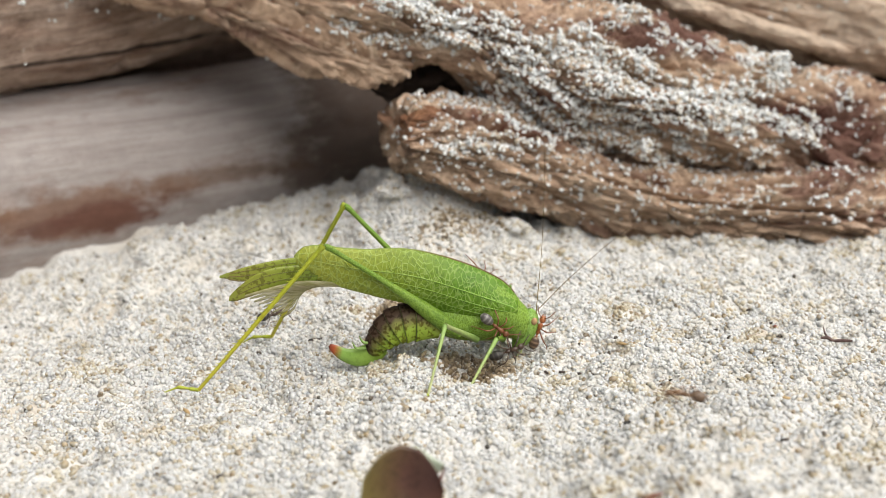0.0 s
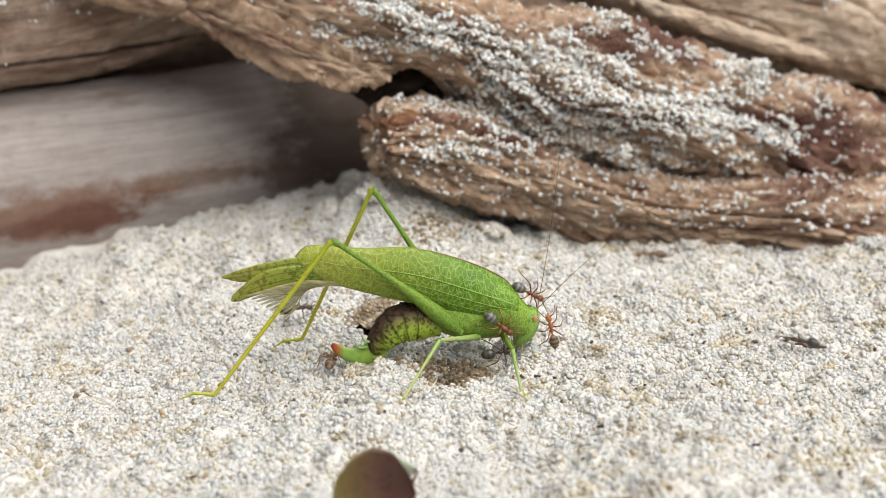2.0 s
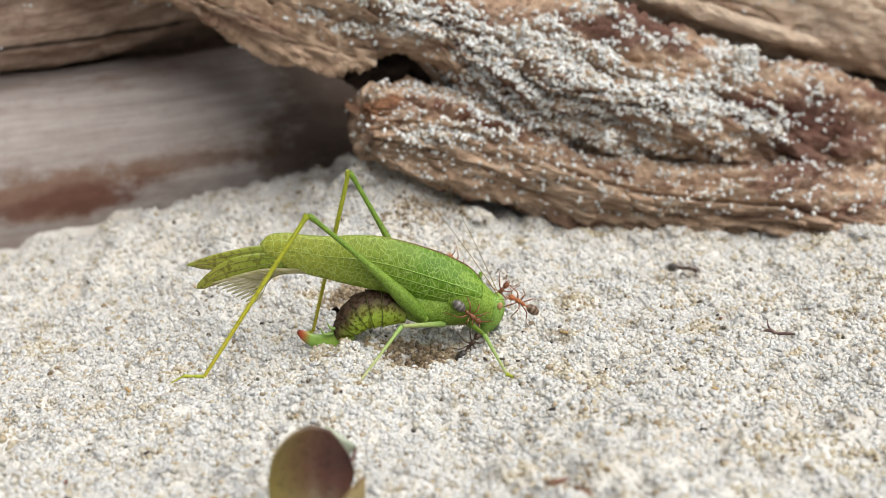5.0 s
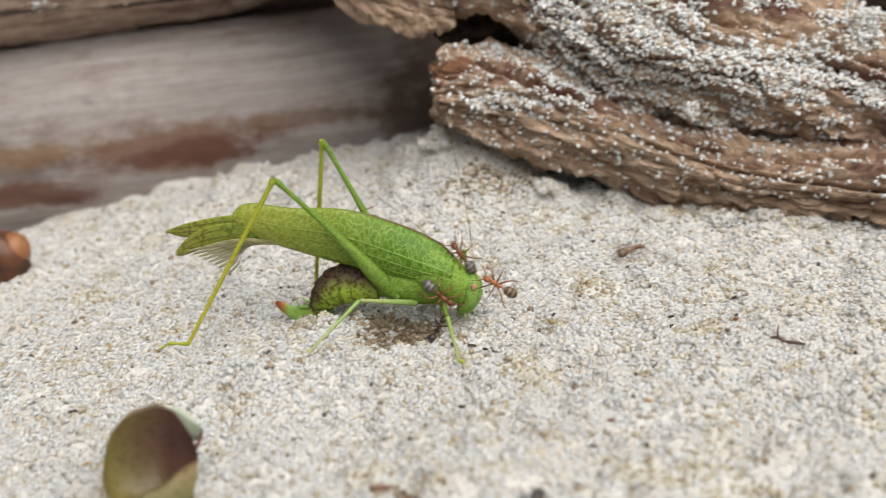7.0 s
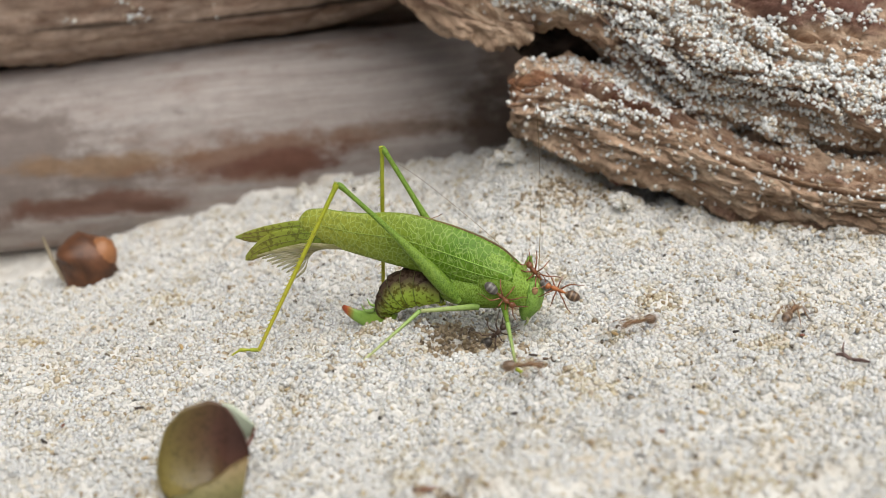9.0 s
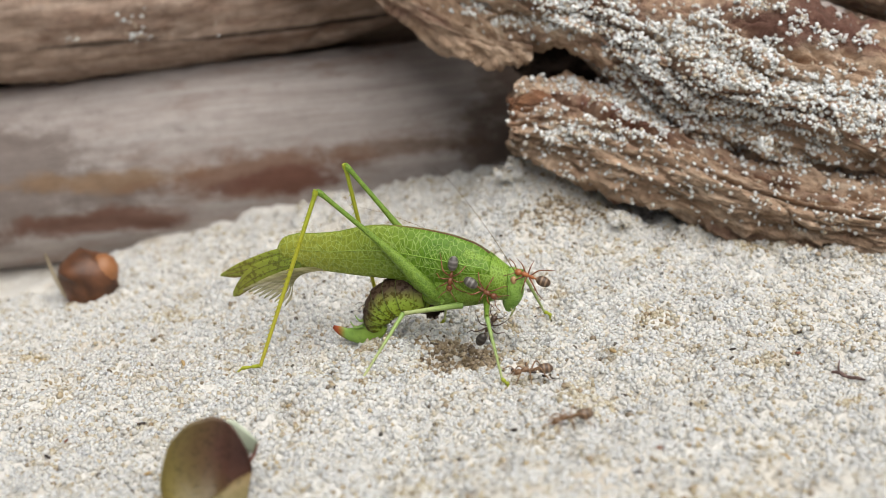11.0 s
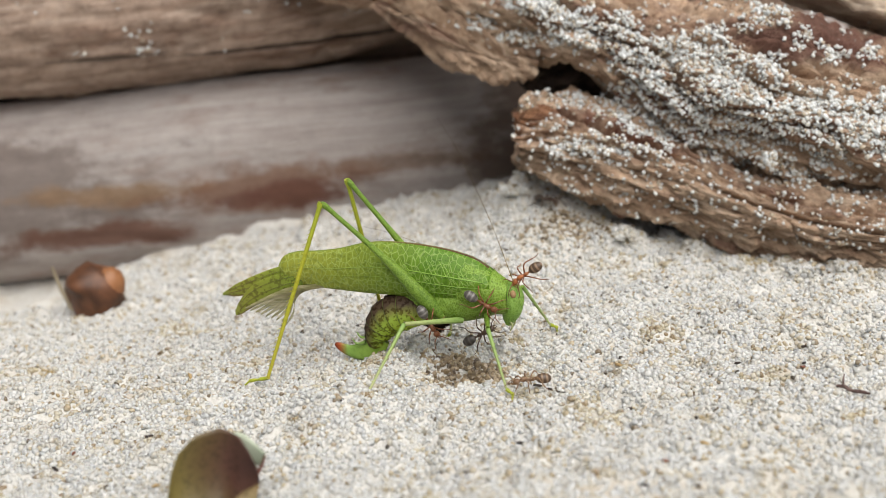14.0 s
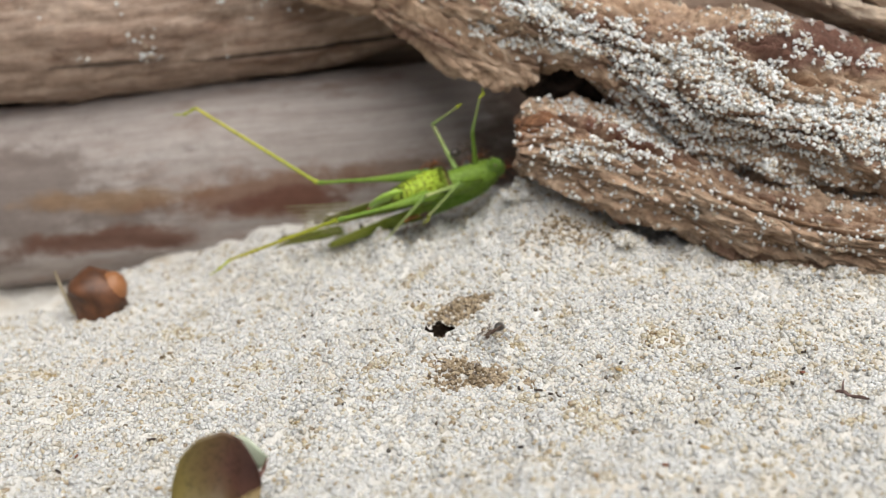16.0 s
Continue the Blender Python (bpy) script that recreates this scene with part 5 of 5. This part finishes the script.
    olive = along_axis("olive_leaf_fold", 2, ((-0.05, (0.13, 0.11, 0.045)), (0.2, (0.2, 0.18, 0.075)), (0.42, (0.25, 0.17, 0.08))), 0.5, 0.6)
    part("front_fold", mesh_from("front_fold", np.concatenate([lobe, lobe + (0, 0.014, -0.004)]), [*f, *(f[:, ::-1] + k), *hem], olive), leaf, "olive front fold of the curled leaf")
    leaf.matrix_basis = pose(-1.69 * C, -2.85 * C, (base - 0.04) * C, 0, 0, -6)


def seed_pod():
    pod = thing("seed_pod", "shiny chestnut-brown broken seed pod lying on the sand", "seed pod")
    m, n, l, b = material("chestnut_husk", 0.42, 0.4)
    t = texture(n, l, 300.0, detail=4)
    l.new(ramp_on(n, l, t, ((0.35, (0.06, 0.026, 0.014)), (0.65, (0.17, 0.068, 0.03)))), b.inputs["Base Color"])
    v, f = ball(3)
    v = np.sign(v) * np.abs(v) ** 0.75 * (0.4, 0.34, 0.36)
    v = v + 0.1 * fractal(v[:, 0:1] * 3, v[:, 1:2] * 3, v[:, 2:3] * 3, 2) * (1, 1, 1)
    v[:, 0] += 0.35 * v[:, 2] * (v[:, 2] > 0) * -0.6
    part("husk", mesh_from("husk", v, f, m), pod)
    m2, n2, l2, b2 = material("orange_husk_face", 0.4, 0.4)
    l2.new(ramp_on(n2, l2, texture(n2, l2, 350.0), ((0.3, (0.2, 0.08, 0.03)), (0.7, (0.36, 0.16, 0.07)))), b2.inputs["Base Color"])
    part("split_face", mesh_of("split_face", oval((0.15, -0.13, 0.02), (0.23, 0.22, 0.3), -25), m2), pod, "paler orange-brown split side")
    m3, n3, l3, b3 = material("straw", 0.6, 0.3)
    l3.new(ramp_on(n3, l3, texture(n3, l3, 500.0), ((0.3, (0.3, 0.24, 0.16)), (0.7, (0.42, 0.36, 0.26)))), b3.inputs["Base Color"])
    part("stalk", mesh_of("stalk", limb([(-0.42, 0, -0.2, 0.03), (-0.48, 0.05, 0.15, 0.03), (-0.5, 0.05, 0.48, 0.02)], 10, 8), m3), pod, "short dry straw-coloured stalk")
    pod.matrix_basis = pose(-4.5 * C, 4.55 * C, (float(sand_height(-4.5, 4.55)) + 0.22) * C, 0, -8, 15)


def crumbs():
    """Dark bits of bark and twig that lie on the sand."""
    dark = glossy("dark_bark_crumb", (0.02, 0.016, 0.014), (0.07, 0.05, 0.04), 0.7)
    red = glossy("reddish_bark_crumb", (0.14, 0.05, 0.03), (0.24, 0.1, 0.06), 0.7)
    tan = glossy("ochre_crumb", (0.36, 0.24, 0.1), (0.5, 0.36, 0.18), 0.7)
    spots = [(3.9, -0.72, 1.2, 1), (3.95, -0.6, 1, 0), (4.12, 0.04, 0.9, 0), (2.6, -1.75, 1.3, 0), (1.93, -1.38, 1.3, 0), (2.02, -1.42, 0.9, 0), (1.85, -3.38, 1.3, 0), (-2.7, -1.15, 1.2, 0), (2.1, -2.92, 0.9, 1), (3.3, -0.43, 1.2, 0), (2.07, -0.43, 1.8, 2), (-2.55, 0.46, 1.7, 2), (-0.7, 1.75, 2.0, 0), (-0.6, 1.8, 1.3, 0), (0.1, -3.9, 3.2, 1), (0.3, -3.95, 2.4, 1), (-0.2, -3.8, 2.0, 1), (-3.5, -1.7, 1.3, 0), (-3.45, -1.2, 1, 1), (3.2, -2.9, 1.6, 2), (2.5, -2.6, 1.5, 2), (1.3, -0.75, 1.2, 0), (1.2, -0.6, 1.4, 0), (1.0, -0.62, 1.0, 0), (2.0, 1.2, 0.8, 0), (3.0, 2.3, 1.0, 2), (-1.9, 1.6, 1.6, 0), (-1.6, -3.3, 1.2, 0), (-2.4, -2.4, 1.2, 2), (0.9, -2.3, 1.3, 0), (-0.77, -1.1, 1.1, 0)]
    stems = []
    for mat, label in ((dark, "tiny dark bark crumb lying on sand"), (red, "tiny reddish-brown bark crumb lying on sand"), (tan, "tiny ochre plant crumb lying on sand")):
        v, f = ball(1)
        v = v * (0.05, 0.028, 0.022) * (1 + 0.5 * (rng.random((len(v), 1)) - 0.5))
        stems.append((mesh_from("bark_crumb", v, f, mat), label))
    for x, y, size, kind in spots:
        me, label = stems[kind]
        ob = tagged(new("bark_crumb", me), label, "debris", "crumbs on the sand")
        k = 0.75 * size
        ob.matrix_basis = pose(x * C, y * C, (float(sand_height(x, y)) + 0.02) * C, *rng.uniform(-20, 20, 2), rng.uniform(0, 360)) @ Matrix.Diagonal((k, 0.7 * k**0.5, 0.8, 1))


def twig():
    """A broken dark twig on the sand."""
    ob = thing("twig", "thin dark forked twig bit lying on sand", "twig")
    m = glossy("dark_twig", (0.06, 0.035, 0.03), (0.16, 0.1, 0.085), 0.7)
    z = lambda x, y: float(sand_height(4.2 + x, -1.36 + y)) + 0.03
    part("stem", mesh_of("stem", limb([(x, y, z(x, y) + h, r) for x, y, h, r in ((-0.16, 0.1, 0.02, 0.012), (-0.08, 0.05, 0.03, 0.022), (0.0, 0.02, 0.0, 0.018), (0.1, -0.06, 0.02, 0.02), (0.17, -0.16, 0.0, 0.01))], 16, 7), m), ob)
    part("fork", mesh_of("fork", limb([(x, y, z(x, y) + h, r) for x, y, h, r in ((-0.08, 0.05, 0.03, 0.014), (-0.07, 0.12, 0.07, 0.014), (-0.03, 0.2, 0.08, 0.006))], 8, 6), m), ob)
    ob.matrix_basis = pose(4.2 * C, -1.36 * C, 0) @ Matrix.Diagonal((0.8, 0.8, 1, 1))


ground()
burrows()
sand()
driftwood()
dry_leaf()
seed_pod()
crumbs()
twig()
KATYDID, JOINTS, FEELERS, ABDOMEN, WINGS, FOLDS = katydid()
ANTS = ants()


def leg_rows(name, poses):
    hip, thigh, shin, foot, hint = LEGS[name]
    upper, lower = [], []
    for t, m in poses:
        if t > 15.65:
            target, hint = Vector(FLUNG[name]), FLUNG_KNEE[name]
        else:
            target = m.inverted() @ (Vector(between(FEET[name], t)) * C) / C
        knee, end = bent_leg(hip, target, thigh, shin, hint)
        upper.append((t, framed(hip, knee - Vector(hip), (0, 0, 1))))
        lower.append((t, framed(knee, end - knee, (-1, 0, 0.3) if "front" not in name else (1, 0, 0.3))))
    return upper, lower


FEELER_KEYS = [[(0, (-0.25, -0.05, 1)), (1.5, (-0.22, -0.1, 1)), (2.2, (-0.15, -0.1, 1)), (3, (-0.45, -0.1, 0.95)), (3.7, (-0.65, -0.1, 0.9)), (5.8, (-0.9, 0.1, 0.7)), (6.5, (-0.5, 0, 0.9)), (7, (-0.35, -0.1, 1)), (8, (-0.25, -0.1, 1)), (9, (-0.17, 0, 1)), (9.2, (-0.17, 0, 1)), (11.3, (-0.15, -0.7, 0.7)), (12.6, (-0.15, -0.7, 0.7)), (13, (-0.1, -0.2, 1)), (13.6, (-0.08, 0, 1)), (14.3, (-0.1, -0.6, 0.8)), (16, (-0.1, -0.6, 0.8))], [(0, (0.15, -0.75, 0.8)), (1.5, (0.15, -0.75, 0.8)), (3, (0.25, 0.2, 0.8)), (3.7, (-0.1, 0.2, 1)), (5.8, (-0.85, 0.2, 0.6)), (7, (-0.95, 0.3, 0.35)), (9, (-0.95, 0.4, 0.35)), (11.3, (-0.9, 0.4, 0.15)), (16, (-0.9, 0.4, 0.15))]]


def motions():
    poses = body_poses()
    walk(KATYDID, poses)
    for name, (a, b) in JOINTS.items():
        upper, lower = leg_rows(name, poses)
        walk(a, upper)
        walk(b, lower)
    for hair, keys, side in zip(FEELERS, FEELER_KEYS, (-1, 1)):
        walk(hair, [(t, framed((0.82, side * 0.05, 0.1), way, (0, 0, 1))) for t, way in keys])
    hinge = Matrix.Translation((-0.3 * C, 0, -0.12 * C))
    bend = [(0, 0), (15.6, 0), (15.7, 16), (15.8, 32), (16, 32)]
    walk(ABDOMEN, [(t, Matrix.Translation((0.0095 * C * a, 0, -0.006 * C * a)) @ hinge @ pose(0, 0, 0, 0, a, 0) @ hinge.inverted()) for t, a in bend])
    root = Matrix.Translation((0.4 * C, 0, 0.25 * C))
    for blade, open_to in [*zip(WINGS, (6, -2)), *((fold, 9 - 1.5 * k) for k, fold in enumerate(FOLDS))]:
        walk(blade, [(t, root @ pose(0, 0, 0, 0, 0, open_to * f) @ root.inverted()) for t, f in ((0, 0), (15.6, 0), (15.7, 1), (16, 1))])
    rows = [trail_rows(points) for _, points in TRAILS] + [cling_rows(points, out, poses) for _, points, out in CLINGING]
    for a, r in zip(ANTS, rows):
        walk(a, r)


motions()
